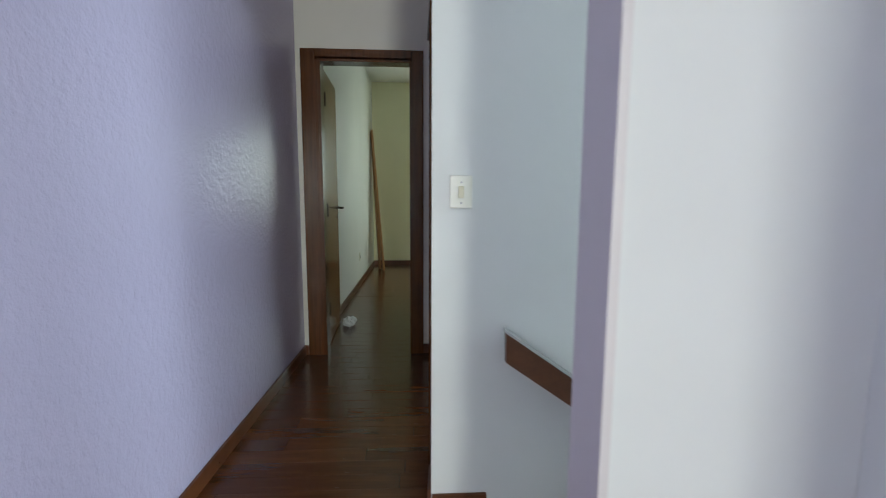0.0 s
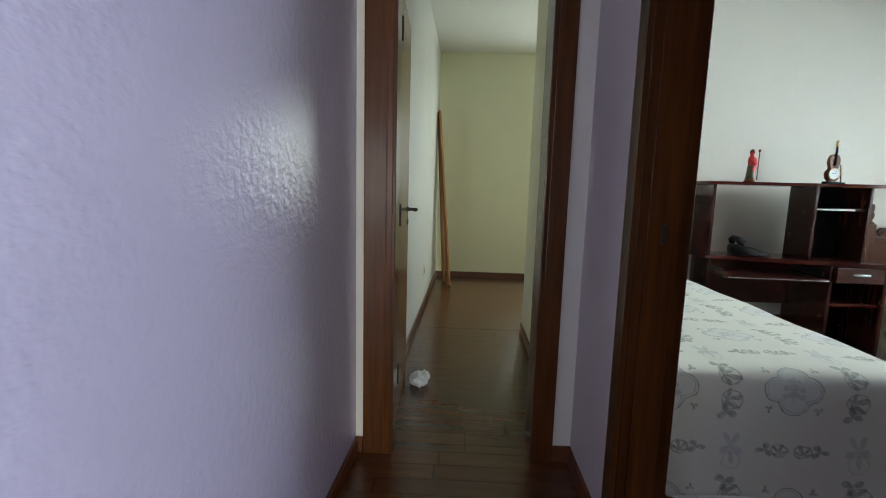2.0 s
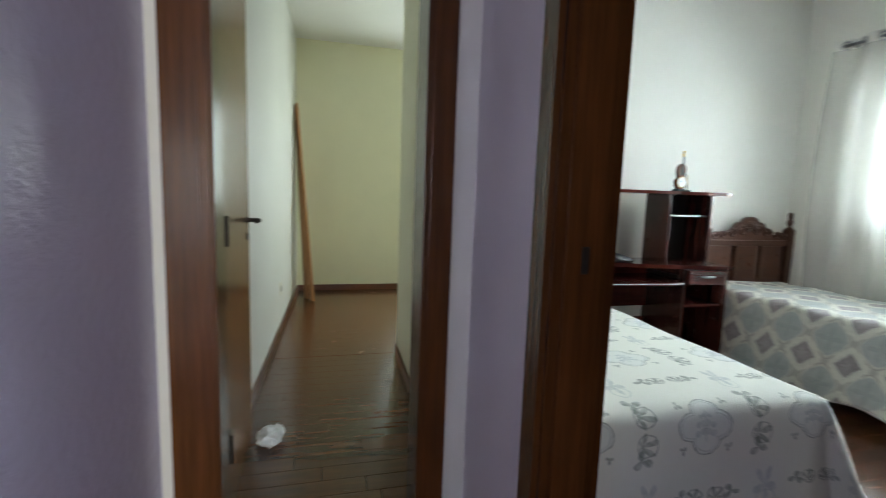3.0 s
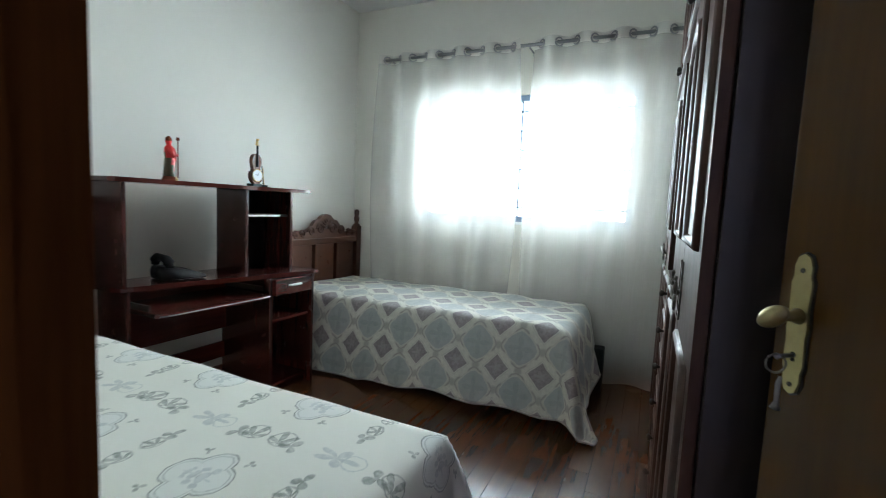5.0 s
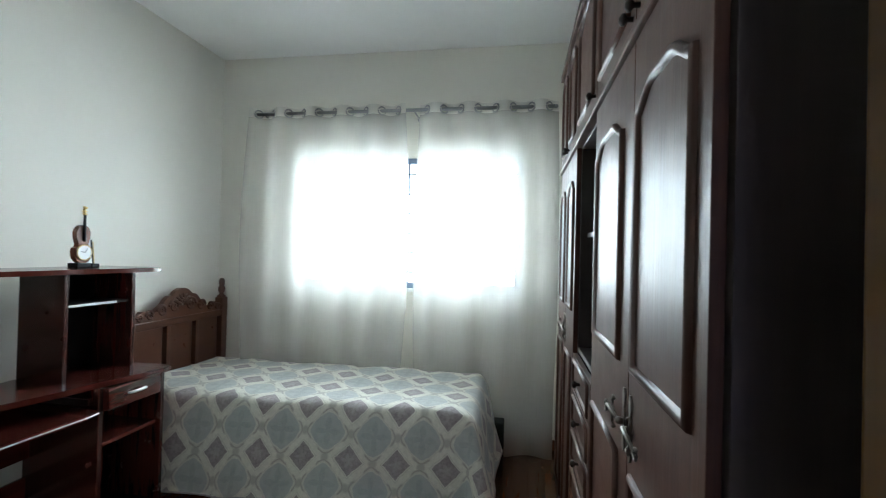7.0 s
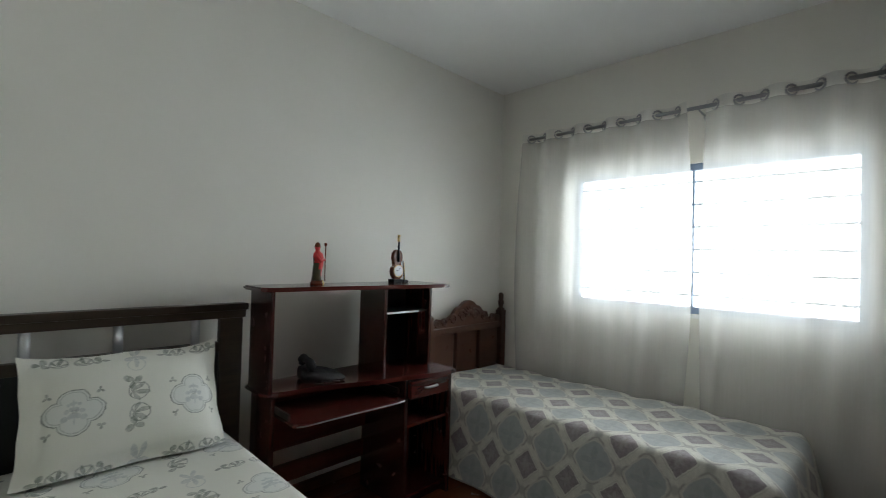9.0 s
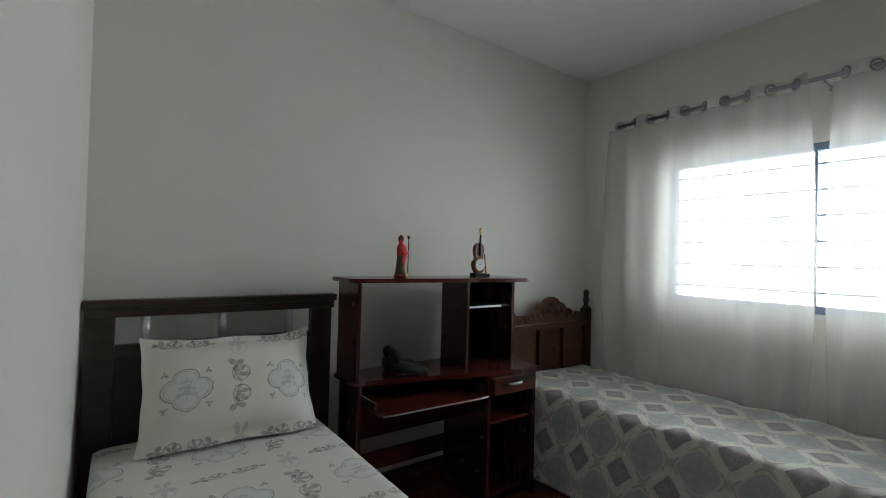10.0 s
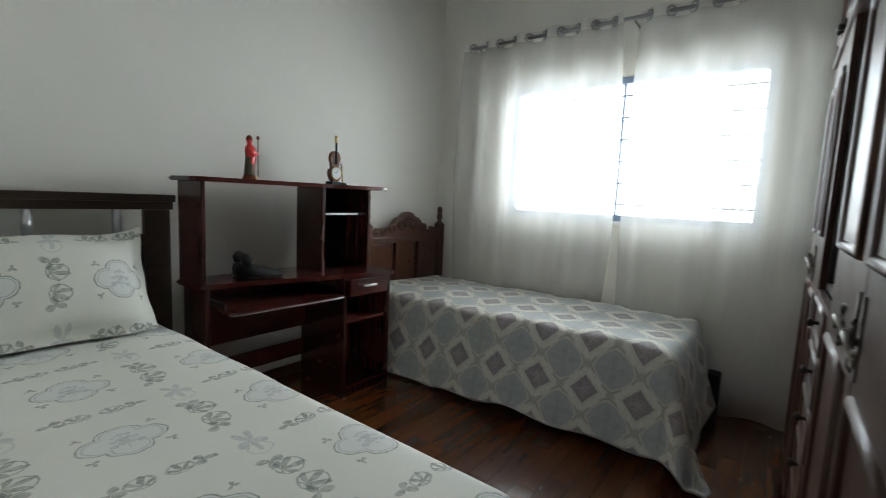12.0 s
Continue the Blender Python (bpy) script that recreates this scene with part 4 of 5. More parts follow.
def spread(name, x0, x1, y0, y1, top, low, material, label, seed, sides, flare=0.05, corner=0.10, ripple=0.02, edge=0.035, wrinkle=0.004, tight=1.0, longer=0.0):
    """A cover laid on a bed: a soft top, rounded edges and hanging sides with loose folds. sides: which of west, east, foot hang."""
    rnd = random.Random(seed)
    ph = [rnd.uniform(0, 6.28) for _ in range(8)]
    step = 0.022
    fall = top - low
    west_fall, east_fall, foot_fall = (fall if s else 0.06 for s in sides)
    us = np.arange(x0 - west_fall, x1 + east_fall + 1e-6, step)
    vs = np.arange(y0 - foot_fall, y1 + 1e-6, step)
    bm = bmesh.new()
    uv = bm.loops.layers.uv.new("UVMap")
    rows = []
    for v in vs:
        line = []
        for u in us:
            ox = max(x0 - u, 0) - max(u - x1, 0)
            oy = max(y0 - v, 0)
            over = math.hypot(ox, oy) if ox and oy else abs(ox) + oy
            cx, cy = min(max(u, x0), x1), max(v, y0)
            if over <= 0:
                inx, iny = min(u - x0, x1 - u), v - y0
                near = min(inx if (sides[0] or sides[1]) else 9, iny)
                z = top + wrinkle * (math.sin(7 * u + 3 * v + ph[0]) + 0.7 * math.sin(11 * v - 5 * u + ph[1])) - 0.016 * math.exp(-near / 0.022)
                x, y = u, v
            else:
                d = over
                both = ox and oy
                s = (v if abs(ox) >= oy else u)
                fold = 0.5 + 0.5 * math.sin(9 * s + ph[2]) * math.sin(4.3 * s + ph[3])
                out = edge * (1 - math.exp(-d / 0.03)) + (flare * d / fall + ripple * fold * (d / fall) ** 1.2)
                wx = -math.copysign(1, ox) if ox else 0
                ax, ay = abs(ox), oy
                n = math.hypot(ax, ay) or 1
                out += corner * (1 if both else 0) * min(1.0, 2 * min(ax, ay) / n) * (d / fall)
                if ox > 0:
                    out *= tight
                x, y = cx + wx * out * ax / n, cy - out * ay / n
                z = top - 0.022 - max(0, d - 0.012) * (0.985 - 0.16 * fold + longer * (cy - y0) / (y1 - y0)) if d > 0.012 else top - 0.016 - 0.5 * d
                z = max(z, 0.02 + 0.01 * fold)
            line.append((bm.verts.new((x, y, z)), (u, v)))
        rows.append(line)
    for j in range(len(vs) - 1):
        for i in range(len(us) - 1):
            q = (rows[j][i], rows[j][i + 1], rows[j + 1][i + 1], rows[j + 1][i])
            f = bm.faces.new([w[0] for w in q])
            for loop, w in zip(f.loops, q):
                loop[uv].uv = w[1]
    rim = ([r[0] for r in rows[::-1]] if sides[0] else []) + rows[0] + [r[-1] for r in rows]
    line = [tuple(w[0].co) for w in rim[::3]]
    line = [p for p, q in zip(line, line[1:]) if (Vector(p) - Vector(q)).length > 0.004]
    ob = solid(name, bm, material, label, "bedspread", smooth=True)
    part("hem", tube(line, 0.005, 6), GRILLE if material == EMBROIDERED else material, ob, "rolled sewn hem", True)
    mod = ob.modifiers.new("thick", "SOLIDIFY")
    mod.thickness, mod.offset = 0.006, -1
    return ob


spread("bedspread", BX0 + 0.032, BX1 - 0.02, BY0, 4.79, BTOP, 0.15, EMBROIDERED, "cream bedspread embroidered with grey-green flowers and medallions on the bed", 5, (True, True, True), 0.03, 0.08, 0.055, edge=0.014, tight=0.33)


def pillow(at, w, h, t, lean, turn, label):
    """A soft pillow with a flat sewn border, leaning back."""
    bm = bmesh.new()
    uv = bm.loops.layers.uv.new("UVMap")
    n, m = 26, 20
    sheets = []
    for side in (1, -1):
        rows = []
        for j in range(m + 1):
            line = []
            for i in range(n + 1):
                a, b = 2 * i / n - 1, 2 * j / m - 1
                body = max(0.0, 1 - abs(a / 0.90) ** 3.2) * max(0.0, 1 - abs(b / 0.86) ** 3.0)
                zz = side * (0.004 + t * 0.5 * body ** 0.55) + 0.010 * math.sin(5 * a + 2 * b) * (1 - body)
                x, y = a * w / 2 * (1 - 0.05 * (1 - b * b) * abs(a)) + 0.002 * math.sin(9 * b + 1) * abs(a) ** 6, b * h / 2 * (1 - 0.06 * (1 - a * a)) + (0.003 * math.sin(7 * a + 0.6) + 0.012 * abs(a) ** 9) * abs(b) ** 6
                line.append((bm.verts.new((x, y, zz)), (a * w / 2 - 0.030, b * h / 2 + 0.215)))
            rows.append(line)
        for j in range(m):
            for i in range(n):
                q = (rows[j][i], rows[j][i + 1], rows[j + 1][i + 1], rows[j + 1][i])
                f = bm.faces.new([p[0] for p in (q if side > 0 else q[::-1])])
                for loop, p in zip(f.loops, q if side > 0 else q[::-1]):
                    loop[uv].uv = p[1]
        sheets.append(rows)
    bmesh.ops.remove_doubles(bm, verts=bm.verts, dist=0.0005)
    bmesh.ops.transform(bm, matrix=Matrix.Translation(at) @ Matrix.Rotation(radians(turn), 4, "Z") @ Matrix.Rotation(radians(lean), 4, "X"), verts=bm.verts)
    return solid("pillow", bm, EMBROIDERED, label, "pillow", smooth=True)


pillow((1.085, 4.640, 0.812), 0.69, 0.47, 0.19, 62, -3, "cream embroidered pillow leaning on the headboard")

# ---- computer desk ----
desk = thing("computer_desk", (2.17, 4.6, 0), "glossy mahogany-red laminate computer desk with an upper shelf unit", "desk")
TZ = 0.76


def slab(points, z0, z1, bevel=0.004):
    return prism(points, z0, z1, None, bevel)


def curve(f0, f1, n=12):
    return [(lerp(f0[0], f1[0], i / n), lerp(f0[1], f1[1], (1 - math.cos(math.pi * i / n)) / 2)) for i in range(n + 1)]


edge_front = [(1.625, 4.66), (1.645, 4.61), (1.69, 4.585)] + curve((1.76, 4.575), (2.36, 4.435), 10) + [(2.47, 4.395), (2.58, 4.365), (2.68, 4.352), (2.735, 4.358), (2.742, 4.38)]
part("worktop", slab(edge_front + [(2.742, 4.83), (1.625, 4.83)], TZ - 0.025, TZ, 0.006), MAHOGANY, desk)
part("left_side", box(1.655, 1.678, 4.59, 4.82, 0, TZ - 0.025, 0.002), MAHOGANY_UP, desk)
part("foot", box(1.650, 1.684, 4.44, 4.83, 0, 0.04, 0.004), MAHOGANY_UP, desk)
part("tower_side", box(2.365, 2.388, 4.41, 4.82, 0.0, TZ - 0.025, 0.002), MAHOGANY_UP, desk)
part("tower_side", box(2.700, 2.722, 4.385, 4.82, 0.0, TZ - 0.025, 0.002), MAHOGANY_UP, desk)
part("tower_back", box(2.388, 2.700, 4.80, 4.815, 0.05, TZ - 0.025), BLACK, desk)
part("tower_floor", box(2.388, 2.700, 4.42, 4.80, 0.045, 0.065, 0.002), MAHOGANY, desk)
part("tower_plinth", box(2.388, 2.700, 4.44, 4.455, 0.0, 0.045), MAHOGANY_UP, desk)
part("tower_shelf", box(2.388, 2.700, 4.41, 4.80, 0.46, 0.478, 0.002), MAHOGANY, desk)
drawer = part("drawer", box(2.392, 2.698, 4.385, 4.78, 0.625, 0.728, 0.003), MAHOGANY, desk)
part("handle", tube([(2.495, 4.384, 0.682), (2.505, 4.368, 0.684), (2.545, 4.362, 0.685), (2.585, 4.368, 0.684), (2.595, 4.384, 0.682)], [0.005, 0.007, 0.008, 0.007, 0.005], 8), CHROME, drawer, "curved silver drawer pull", True)
tray = part("keyboard_tray", slab([(1.69, 4.78), (1.69, 4.43), (1.705, 4.405), (1.735, 4.395)] + curve((1.8, 4.392), (2.28, 4.372), 6) + [(2.335, 4.38), (2.345, 4.41), (2.345, 4.78)], 0.628, 0.648, 0.005), MAHOGANY, desk)
# pale line that draws the highlight along the tray's dark edge
part("tray_highlight", tube([(1.70, 4.405, 0.638), (1.735, 4.391, 0.638), (1.8, 4.388, 0.638), (2.04, 4.38, 0.638), (2.28, 4.368, 0.638), (2.335, 4.376, 0.638)], 0.0035, 6), STEEL, tray, "thin steel line drawn for the edge highlight")
for x in (1.683, 2.352):
    part("runner", box(x, x + 0.012, 4.46, 4.78, 0.655, 0.685, 0.001), DARKMETAL, desk)
part("back_board", box(1.678, 2.365, 4.795, 4.812, 0.19, 0.292, 0.003), MAHOGANY, desk)
part("back_board", box(1.678, 2.365, 4.78, 4.795, 0.385, 0.735, 0.003), MAHOGANY, desk)
hutch = part("upper_shelf", slab([(1.592, 4.81), (1.592, 4.60), (1.61, 4.57), (1.66, 4.555)] + curve((1.75, 4.553), (2.35, 4.50), 8) + [(2.55, 4.462), (2.70, 4.447), (2.755, 4.452), (2.76, 4.48), (2.76, 4.81)], 1.258, 1.280, 0.006), MAHOGANY, desk)
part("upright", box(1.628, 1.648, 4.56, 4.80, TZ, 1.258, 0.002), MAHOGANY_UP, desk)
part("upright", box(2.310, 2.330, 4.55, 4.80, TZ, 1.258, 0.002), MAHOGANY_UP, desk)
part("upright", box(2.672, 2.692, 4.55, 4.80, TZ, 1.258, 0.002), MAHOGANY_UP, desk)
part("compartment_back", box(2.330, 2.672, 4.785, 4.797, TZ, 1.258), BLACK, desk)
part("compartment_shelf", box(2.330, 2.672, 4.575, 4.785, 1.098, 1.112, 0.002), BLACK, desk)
part("shelf_edge", box(2.332, 2.60, 4.570, 4.575, 1.099, 1.111, 0.001), GRILLE, desk, "pale shelf edge strip")

# telephone: wedge base with keys, receiver across its high end
phone = thing("telephone", (1.96, 4.66, TZ), "black desk telephone with receiver and coiled cord on the desk", "telephone")
pt = Matrix.Translation((1.975, 4.665, TZ)) @ Matrix.Rotation(radians(-14), 4, "Z")
bm = upright([(-0.115, 0.004), (0.115, 0.004), (0.112, 0.022), (0.05, 0.046), (-0.06, 0.070), (-0.105, 0.074), (-0.118, 0.055)], -0.075, 0.075)
bmesh.ops.bevel(bm, geom=bm.edges[:], offset=0.006, segments=2, affect="EDGES")
bmesh.ops.transform(bm, matrix=pt, verts=bm.verts)
base = part("base", bm, BLACK, phone, smooth=True)
for i in range(3):
    for j in range(3):
        part("key", box(0.005 + i * 0.028, 0.022 + i * 0.028, -0.04 + j * 0.026, -0.024 + j * 0.026, 0.030 - i * 0.008, 0.056 - i * 0.0125, 0.002, turn=pt), LEATHER, base)
grip = [(-0.082, -0.098, 0.072), (-0.082, -0.092, 0.098), (-0.084, -0.066, 0.112), (-0.086, -0.03, 0.118), (-0.086, 0.03, 0.118), (-0.084, 0.066, 0.112), (-0.082, 0.092, 0.098), (-0.082, 0.098, 0.074)]
part("receiver", tube([pt @ Vector(p) for p in grip], [0.020, 0.027, 0.024, 0.018, 0.018, 0.024, 0.027, 0.020], 12), BLACK, phone, smooth=True)
cord = [(1.865 + 0.012 * math.cos(a) + 0.0075 * a, 4.575 + 0.012 * math.sin(a) - 0.0011 * a, TZ + 0.010 + 0.006 * math.sin(a * 0.5) ** 2) for a in [i * 0.45 for i in range(42)]]
part("cord", tube(cord, 0.0035, 6), BLACK, phone)

# figurine: one plain shape
SX, SY, SZ = 1.950, 4.70, 1.28
bm = lathe((SX, SY, SZ), [(0.040, 0), (0.042, 0.010), (0.036, 0.016), (0.036, 0.024)], 16, squash=(1, 0.8))
rings = []
for h, dx, rx, ry in ((0.024, -0.004, 0.028, 0.022), (0.05, -0.005, 0.026, 0.021), (0.085, -0.002, 0.026, 0.021), (0.12, 0.003, 0.029, 0.022), (0.15, 0.003, 0.030, 0.021), (0.172, 0.000, 0.026, 0.018), (0.186, -0.003, 0.012, 0.011), (0.194, -0.004, 0.012, 0.012), (0.208, -0.004, 0.0165, 0.016), (0.224, -0.004, 0.014, 0.014), (0.234, -0.004, 0.005, 0.005)):
    rings.append([bm.verts.new((SX + dx + rx * (1 + 0.10 * math.sin(5 * a + 30 * h)) * math.cos(a), SY + ry * math.sin(a), SZ + h)) for a in [2 * math.pi * i / 18 for i in range(18)]])
for q, w in zip(rings, rings[1:]):
    for i in range(18):
        bm.faces.new((q[i], q[(i + 1) % 18], w[(i + 1) % 18], w[i]))
bm.faces.new(rings[0][::-1]), bm.faces.new(rings[-1])
tube([(SX - 0.022, SY - 0.012, SZ + 0.165), (SX + 0.004, SY - 0.026, SZ + 0.128), (SX + 0.036, SY - 0.014, SZ + 0.140)], [0.009, 0.009, 0.006], 8, bm)
tube([(SX + 0.038, SY - 0.012, SZ + 0.02), (SX + 0.038, SY - 0.012, SZ + 0.212), (SX + 0.038, SY - 0.012, SZ + 0.220), (SX + 0.038, SY - 0.012, SZ + 0.232)], [0.0028, 0.0028, 0.009, 0.007], 8, bm)
figure = solid("figurine", bm, RED, "small red-robed figurine with a staff on a dark gilt base", "figurine", smooth=True)
for extra in (OLIVE, GILT, VIOLIN):
    figure.data.materials.append(extra)
for p in figure.data.polygons:
    z, x = p.center.z - SZ, p.center.x - SX
    p.material_index = (2 if x > 0.008 else 3) if z < 0.022 else 3 if (z > 0.205 or x > 0.0345) else 1 if z < 0.085 - 2.2 * x else 0

# violin-shaped clock with its bow
VX, VY, VZ = 2.505, 4.69, 1.28
violin = thing("violin_clock", (VX, VY, VZ), "miniature brown violin table clock with a round white dial", "clock")
part("base", box(VX - 0.042, VX + 0.030, VY - 0.03, VY + 0.03, VZ, VZ + 0.022, 0.003), BLACK, violin)
ang = [2 * math.pi * i / 40 for i in range(40)]
prof = []
for i in range(41):
    h = i / 40
    w = 0.045 * math.sqrt(max(0, 1 - ((h - 0.27) / 0.29) ** 2)) if h < 0.42 else (0.033 + 0.0 * h if h < 0.62 else 0)
    if 0.42 <= h < 0.60:
        w = 0.0255 + 0.006 * abs((h - 0.50) / 0.1)
    if h >= 0.60:
        w = 0.036 * math.sqrt(max(0, 1 - ((h - 0.74) / 0.26) ** 2))
    prof.append((max(w, 0.003), h * 0.19))
side = [(VX + w, VZ + 0.022 + z) for w, z in prof] + [(VX - w, VZ + 0.022 + z) for w, z in prof[::-1]]
part("body", upright(side, VY - 0.014, VY + 0.014), VIOLIN, violin)
neck = part("neck", tube([(VX, VY - 0.017, VZ + 0.13), (VX, VY - 0.017, VZ + 0.262)], [0.008, 0.006], 8), BLACK, violin, "black fingerboard", True)
part("scroll", tube([(VX, VY - 0.015, VZ + 0.258), (VX, VY - 0.013, VZ + 0.285), (VX, VY - 0.016, VZ + 0.300), (VX, VY - 0.024, VZ + 0.297)], [0.006, 0.0065, 0.010, 0.007], 8), GILT, neck, "gilt scroll", True)
for z in (0.268, 0.280):
    part("peg", tube([(VX - 0.015, VY - 0.014, VZ + z), (VX + 0.015, VY - 0.014, VZ + z)], 0.0025, 6), GILT, neck)
dial = part("dial", tube([(VX, VY - 0.0145, VZ + 0.075), (VX, VY - 0.022, VZ + 0.075)], 0.036, 24), DIAL, violin, "white clock dial")
part("rim", tube([(VX + 0.038 * math.cos(a), VY - 0.021, VZ + 0.075 + 0.038 * math.sin(a)) for a in ang[::2]], 0.003, 6, closed=True), GILT, dial)
part("hand", tube([(VX, VY - 0.0235, VZ + 0.075), (VX + 0.012, VY - 0.0235, VZ + 0.095)], 0.0012, 4), BLACK, dial)
part("hand", tube([(VX, VY - 0.0235, VZ + 0.075), (VX - 0.02, VY - 0.0235, VZ + 0.08)], 0.0012, 4), BLACK, dial)
part("bow_stand", box(VX + 0.045, VX + 0.085, VY - 0.02, VY + 0.02, VZ, VZ + 0.018, 0.003), BLACK, violin)
part("bow", tube([(VX + 0.066, VY, VZ + 0.018), (VX + 0.052, VY, VZ + 0.14)], 0.003, 6), DARKMETAL, violin)
part("bow_hair", tube([(VX + 0.072, VY, VZ + 0.018), (VX + 0.062, VY, VZ + 0.13)], 0.002, 6), GILT, violin)

# ---- bed by the window ----
bed2 = thing("bed", (3.4, 3.8, 0), "red-brown wooden bed with a carved crest headboard", "bed")
CY = 4.89
hx0, hx1 = 2.955, 3.905
for x in (hx0 + 0.03, hx1 - 0.03):
    post = part("post", box(x - 0.033, x + 0.033, CY - 0.033, CY + 0.033, 0.0, 1.00, 0.006), CARVED, bed2)
    part("finial", lathe((x, CY, 1.0), [(0.033, 0), (0.035, 0.008), (0.02, 0.018), (0.016, 0.03), (0.025, 0.05), (0.026, 0.075), (0.018, 0.09), (0.022, 0.105), (0.022, 0.135), (0.015, 0.148), (0.005, 0.152)], 14), CARVED, post, smooth=True)
n = 60
crest = []
for i in range(n + 1):
    f = i / n
    s = abs(2 * f - 1)
    z = 0.93 + 0.155 * max(0, 1 - (s / 0.62) ** 1.7) + (0.018 * abs(math.sin(s * 14)) if 0.08 < s < 0.95 else 0.02 * (s < 0.08)) + (0.03 * math.exp(-((s - 0.83) / 0.08) ** 2))
    crest.append((lerp(hx0 + 0.06, hx1 - 0.06, f), z))
part("crest", upright([(hx1 - 0.06, 0.90), (hx0 + 0.06, 0.90)] + crest, CY - 0.018, CY + 0.018), CARVED, bed2, "carved scrolling crest")
mid = (hx0 + hx1) / 2
for sgn in (-1, 1):
    for j, (ox, oz, r0) in enumerate(((0.08, 0.985, 0.05), (0.19, 0.965, 0.042), (0.29, 0.945, 0.034), (0.37, 0.935, 0.026))):
        pts = []
        for q in range(26):
            a = q * 0.42
            r = r0 * (1 - q / 30)
            pts.append((mid + sgn * (ox + r * math.cos(a)), CY - 0.02, oz + r * math.sin(a)))
        part("scroll", tube(pts, [0.010 * (1 - q / 40) for q in range(26)], 6), CARVED, bed2, smooth=True)
for j in range(7):
    a = math.pi * (0.12 + 0.76 * j / 6)
    part("carved_leaf", tube([(mid, CY - 0.02, 0.985), (mid + 0.05 * math.cos(a), CY - 0.03, 0.985 + 0.05 * math.sin(a)), (mid + 0.09 * math.cos(a), CY - 0.02, 0.985 + 0.085 * math.sin(a))], [0.006, 0.013, 0.004], 8), CARVED, bed2, smooth=True)
part("upper_rail", box(hx0 + 0.06, hx1 - 0.06, CY - 0.026, CY + 0.022, 0.855, 0.905, 0.006), CARVED, bed2)
part("lower_rail", box(hx0 + 0.06, hx1 - 0.06, CY - 0.022, CY + 0.022, 0.45, 0.53, 0.005), CARVED, bed2)
for i in range(3):
    a = hx0 + 0.06 + i * (hx1 - hx0 - 0.12) / 3
    b = a + (hx1 - hx0 - 0.12) / 3
    part("head_panel", box(a + 0.03, b - 0.03, CY - 0.012, CY + 0.012, 0.53, 0.855, 0.006), CARVED, bed2)
    part("stile", box(a - 0.0, a + 0.03, CY - 0.02, CY + 0.02, 0.53, 0.855, 0.004), CARVED, bed2)
for x0, x1 in ((2.975, 3.0), (3.80, 3.825)):
    part("side_rail", box(x0, x1, 2.86, CY - 0.03, 0.22, 0.34, 0.004), CARVED, bed2)
for x in (2.98, 3.76):
    part("leg", box(x, x + 0.06, 2.84, 2.90, 0.0, 0.34, 0.004), CARVED, bed2)
part("mattress", box(2.97, 3.80, 2.80, CY - 0.035, 0.34, 0.54, 0.03), GRILLE, bed2)
spread("bedspread", 2.965, 3.80, 2.77, 4.83, 0.555, 0.055, LATTICE, "bedspread woven with a cream lattice over blue-grey and mauve diamonds", 9, (True, True, True), 0.08, 0.08, 0.05, wrinkle=0.006, longer=0.2)
# dark block added for the dark area at the bed's foot, by the curtain
solid("dark_foot_block", box(3.55, 3.66, 2.60, 2.72, 0.0, 0.30, 0.01), BLACKCLOTH, "dark block standing for the dark area at the foot of the bed", "box")

# ---- small things of corridor and back room ----
sw = thing("light_switch", (0.423, 1.551, 1.18), "ivory plastic wall switch with a single cream rocker", "light switch")
part("plate", box(0.384, 0.462, 1.546, 1.555, 1.130, 1.243, 0.003), SWITCH, sw)
part("rocker", box(0.413, 0.433, 1.5415, 1.547, 1.165, 1.207, 0.002), SWITCHKEY, sw, "cream rocker key")
for z in (1.148, 1.219):
    part("screw", tube([(0.423, 1.5465, z), (0.423, 1.5445, z)], 0.004, 8), STEEL, sw)

rail = thing("handrail", (0.9, 1.5, 0.45), "dark brown wooden handrail board on the stair wall", "handrail")
slope = -0.70
ends = [(0.58, 0.70), (2.0, 0.70 + slope * 1.42)]
bm = upright([(0.583, 0.590), (2.0, 0.590 + slope * 1.417), ends[1], ends[0]], 1.485, 1.515)
part("board", bm, SKIRT, rail)
# thin pale metal strip along the board's top
part("top_cap", upright([(0.578, 0.700), (2.0, 0.700 + slope * 1.422), (2.0, 0.710 + slope * 1.422), (0.578, 0.710)], 1.478, 1.522), CHROME, rail, "pale metal strip along the top edge")
for x in (0.62, 1.3, 1.9):
    part("bracket", tube([(x, 1.515, 0.64 + slope * (x - 0.557)), (x, 1.556, 0.64 + slope * (x - 0.557))], 0.008, 8), DARKMETAL, rail)

outlet = thing("wall_outlet", (-0.462, 5.75, 0.365), "white plastic wall outlet low on the wall", "outlet")
part("plate", box(-0.464, -0.455, 5.715, 5.785, 0.31, 0.42, 0.003), SWITCH, outlet)
part("socket", box(-0.456, -0.4535, 5.735, 5.765, 0.34, 0.39, 0.001), BLACK, outlet)

# crumpled paper on the floor by the door
rnd = random.Random(4)
bm = bmesh.new()
bmesh.ops.create_icosphere(bm, subdivisions=3, radius=0.055)
for v in bm.verts:
    d = 1 + 0.35 * noise.noise(v.co * 38) + 0.15 * rnd.uniform(-1, 1)
    v.co = Vector((v.co.x * d * 1.05, v.co.y * d * 1.2, max(-0.0375, v.co.z * d * 0.8)))
bmesh.ops.translate(bm, vec=(-0.330, 3.93, 0.0385), verts=bm.verts)
solid("crumpled_paper", bm, PAPER, "crumpled pale blue and white paper on the floor", "paper")

# boards leaning in the back room's corner
lean = thing("leaning_boards", (-0.26, 6.80, 0), "raw pine boards leaning upright against the wall", "boards")


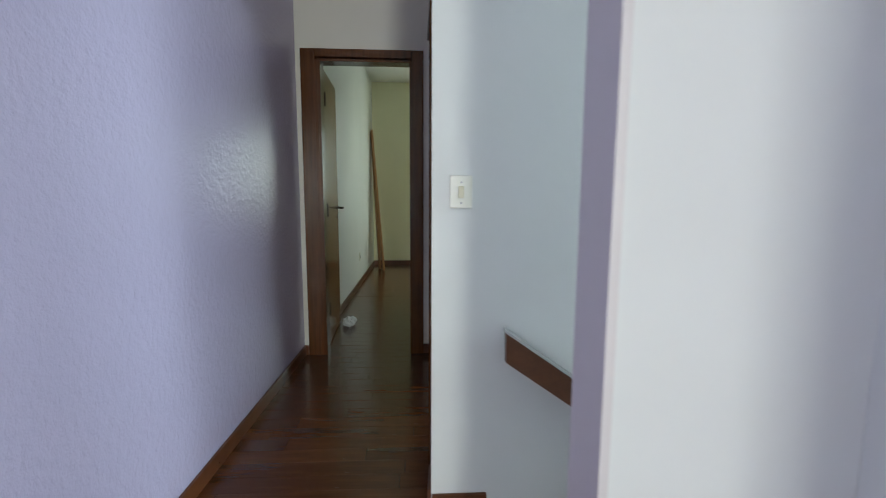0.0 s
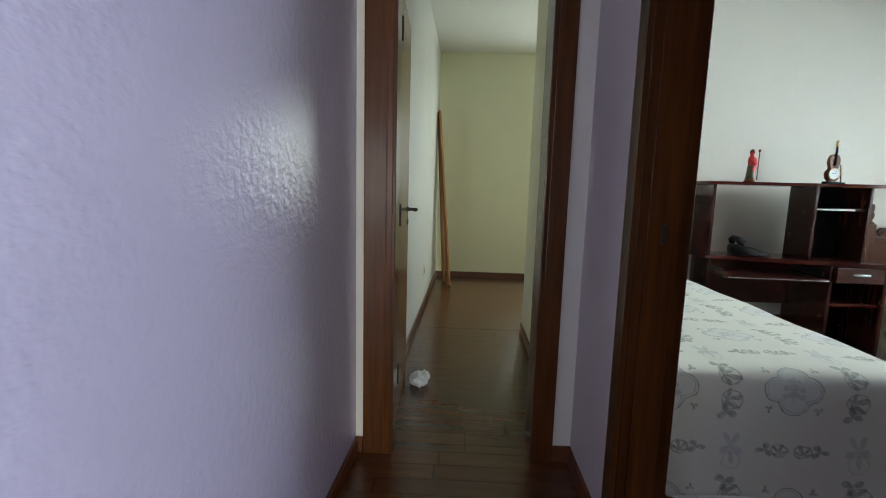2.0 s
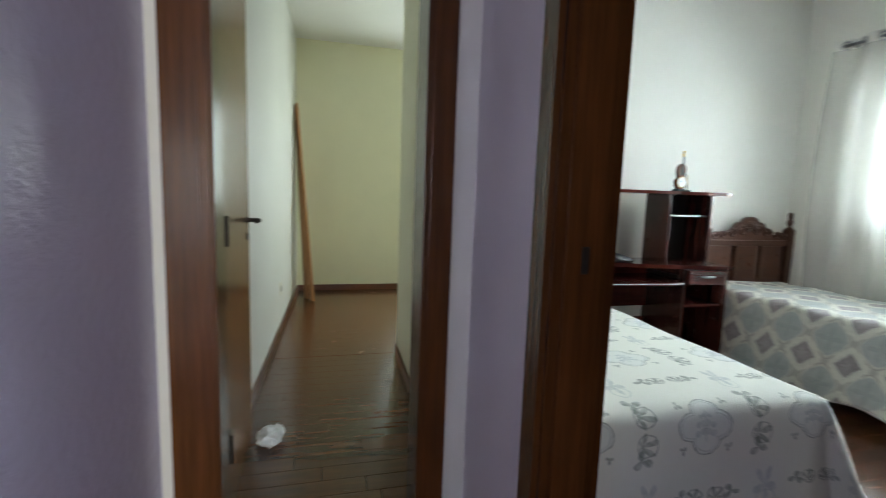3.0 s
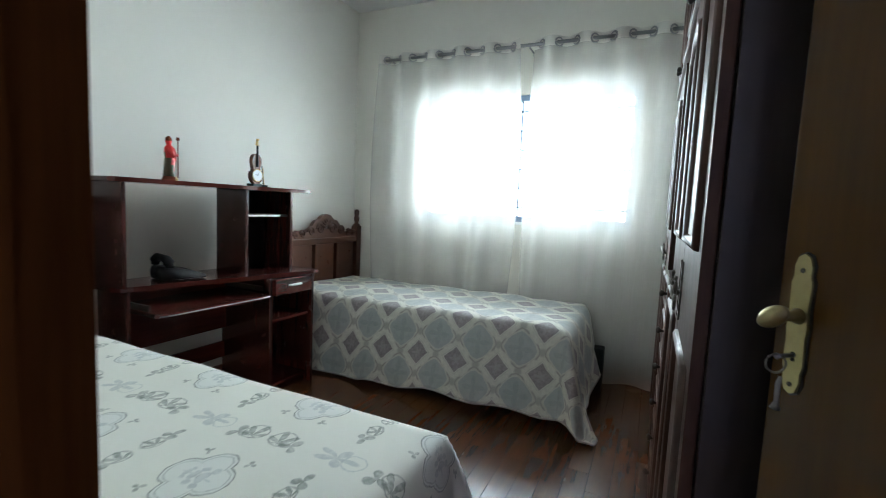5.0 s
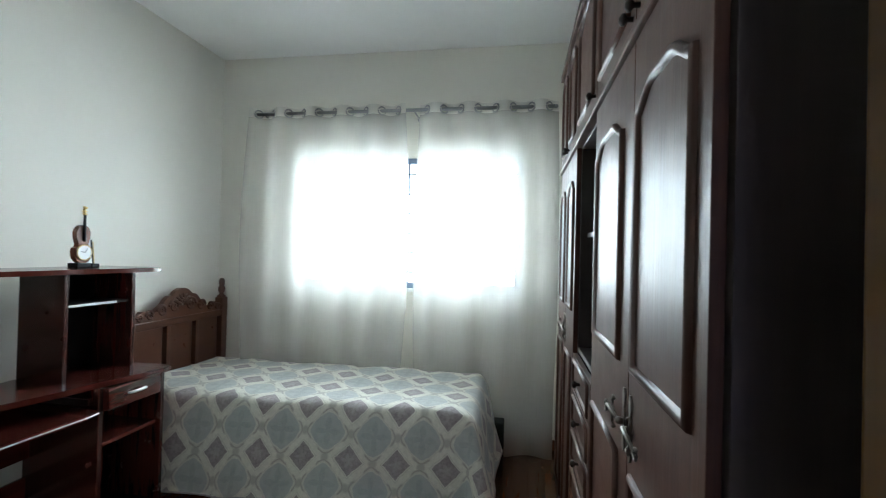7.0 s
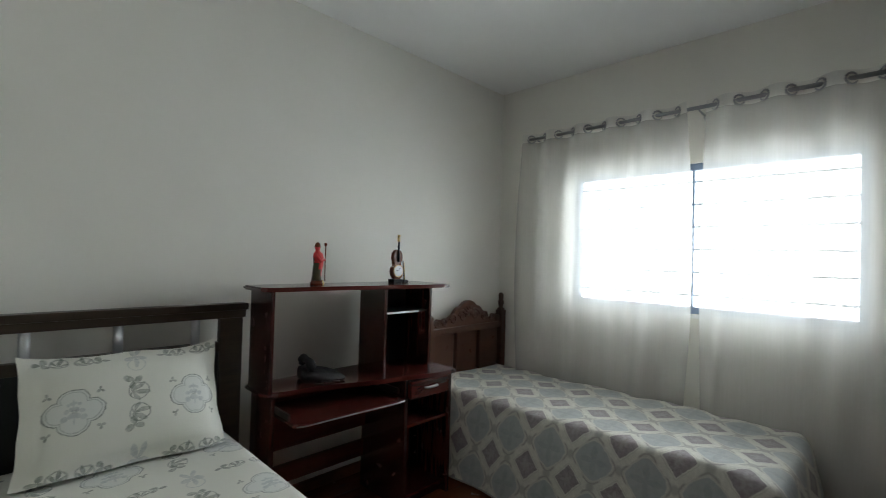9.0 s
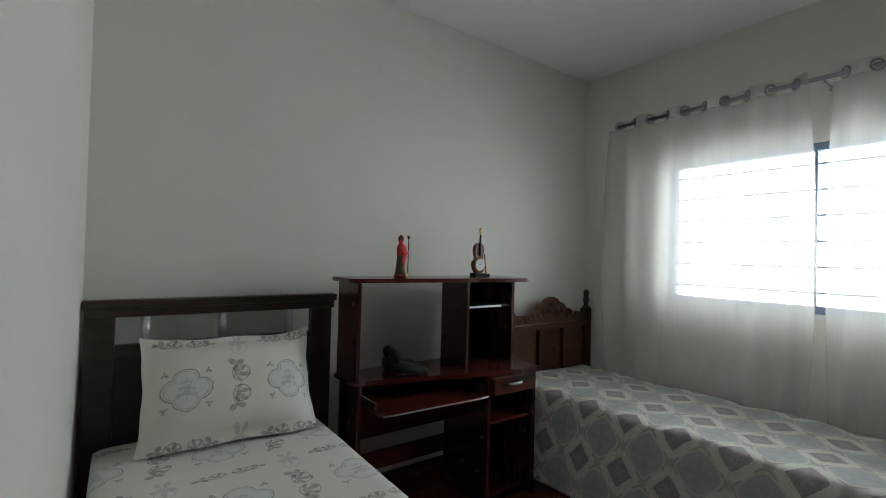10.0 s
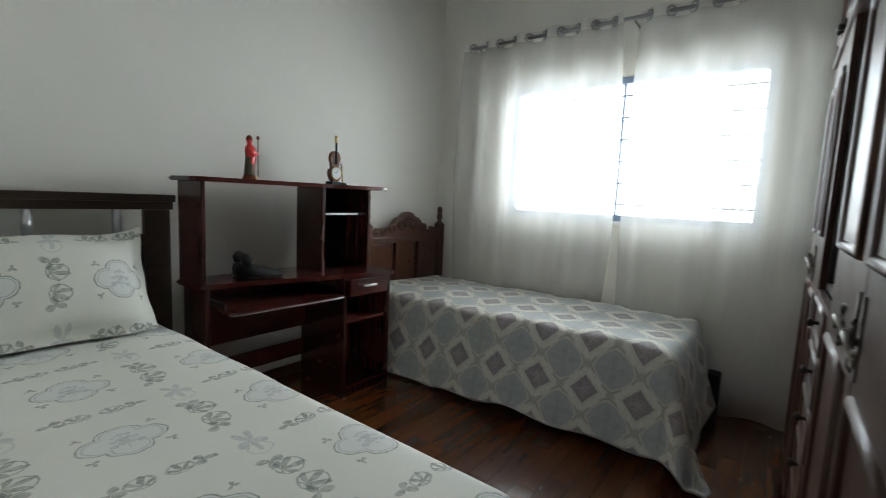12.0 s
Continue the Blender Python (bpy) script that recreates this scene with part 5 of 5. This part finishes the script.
def board(foot, top, w, t, name):
    f, c = Vector(foot), Vector(top)
    up = (c - f).normalized()
    side = Vector((0.25, -1, 0)).normalized()
    side = (side - up * side.dot(up)).normalized()
    nrm = up.cross(side)
    m = Matrix((side, nrm, up)).transposed().to_4x4()
    m.translation = f
    part(name, box(-w / 2, w / 2, -t / 2, t / 2, 0, (c - f).length, 0.003, turn=m), PINE, lean)


board((-0.235, 6.80, 0.004), (-0.42, 7.08, 2.12), 0.14, 0.022, "board")
board((-0.300, 6.93, 0.004), (-0.415, 7.14, 2.02), 0.16, 0.02, "board")

# ---- floor boards ----


def boards(parent, x0, x1, y0, y1, seed, limit):
    """Wooden floor boards across the corridor, with staggered ends; those past the limit join into one part."""
    rnd = random.Random(seed)
    w, gap, made, rest = 0.098, 0.0006, 0, bmesh.new()
    meshes = {}
    y = y0
    while y < y1 - 0.01:
        x = x0 - rnd.uniform(0, 0.9)
        while x < x1:
            l = rnd.choice((0.55, 0.7, 0.85, 1.0))
            a, b = max(x, x0), min(x + l, x1)
            x += l
            if b - a < 0.03:
                continue
            yb = min(y + w, y1)
            if made < limit:
                key = (round(b - a, 3), round(yb - y, 3))
                if key not in meshes:
                    meshes[key] = mesh_of(box(gap, b - a - gap, gap, yb - y - gap, -0.012, 0.0, 0.0008, segments=1), "plank", PLANK)
                ob = new("plank", meshes[key])
                ob.location = (a, y, rnd.uniform(-0.0003, 0.0))
                ob.parent = parent
                made += 1
            else:
                box(a + gap, b - gap, y + gap, yb - gap, -0.012, rnd.uniform(-0.0003, 0.0), 0.0, bm=rest)
        y += w
    if len(rest.verts):
        tagged(part("planks", rest, PLANK, parent), kind="stuff")
    else:
        rest.free()


boards(bpy.data.objects["floor"], -0.66, 0.62, 0.69, 3.3, 21, 120)
boards(bpy.data.objects["floor"], -0.60, 0.62, 3.3, 5.07, 22, 60)
boards(bpy.data.objects["floor"], 0.62, 3.94, 1.66, 4.98, 23, 120)
boards(bpy.data.objects["floor"], -0.60, 3.1, 5.07, 7.4, 24, 0)
boards(bpy.data.objects["floor_hall"], -0.85, 0.62, -2.2, 0.69, 25, 40)
boards(bpy.data.objects["floor_hall"], 0.62, 6.1, -6.5, 0.63, 26, 0)
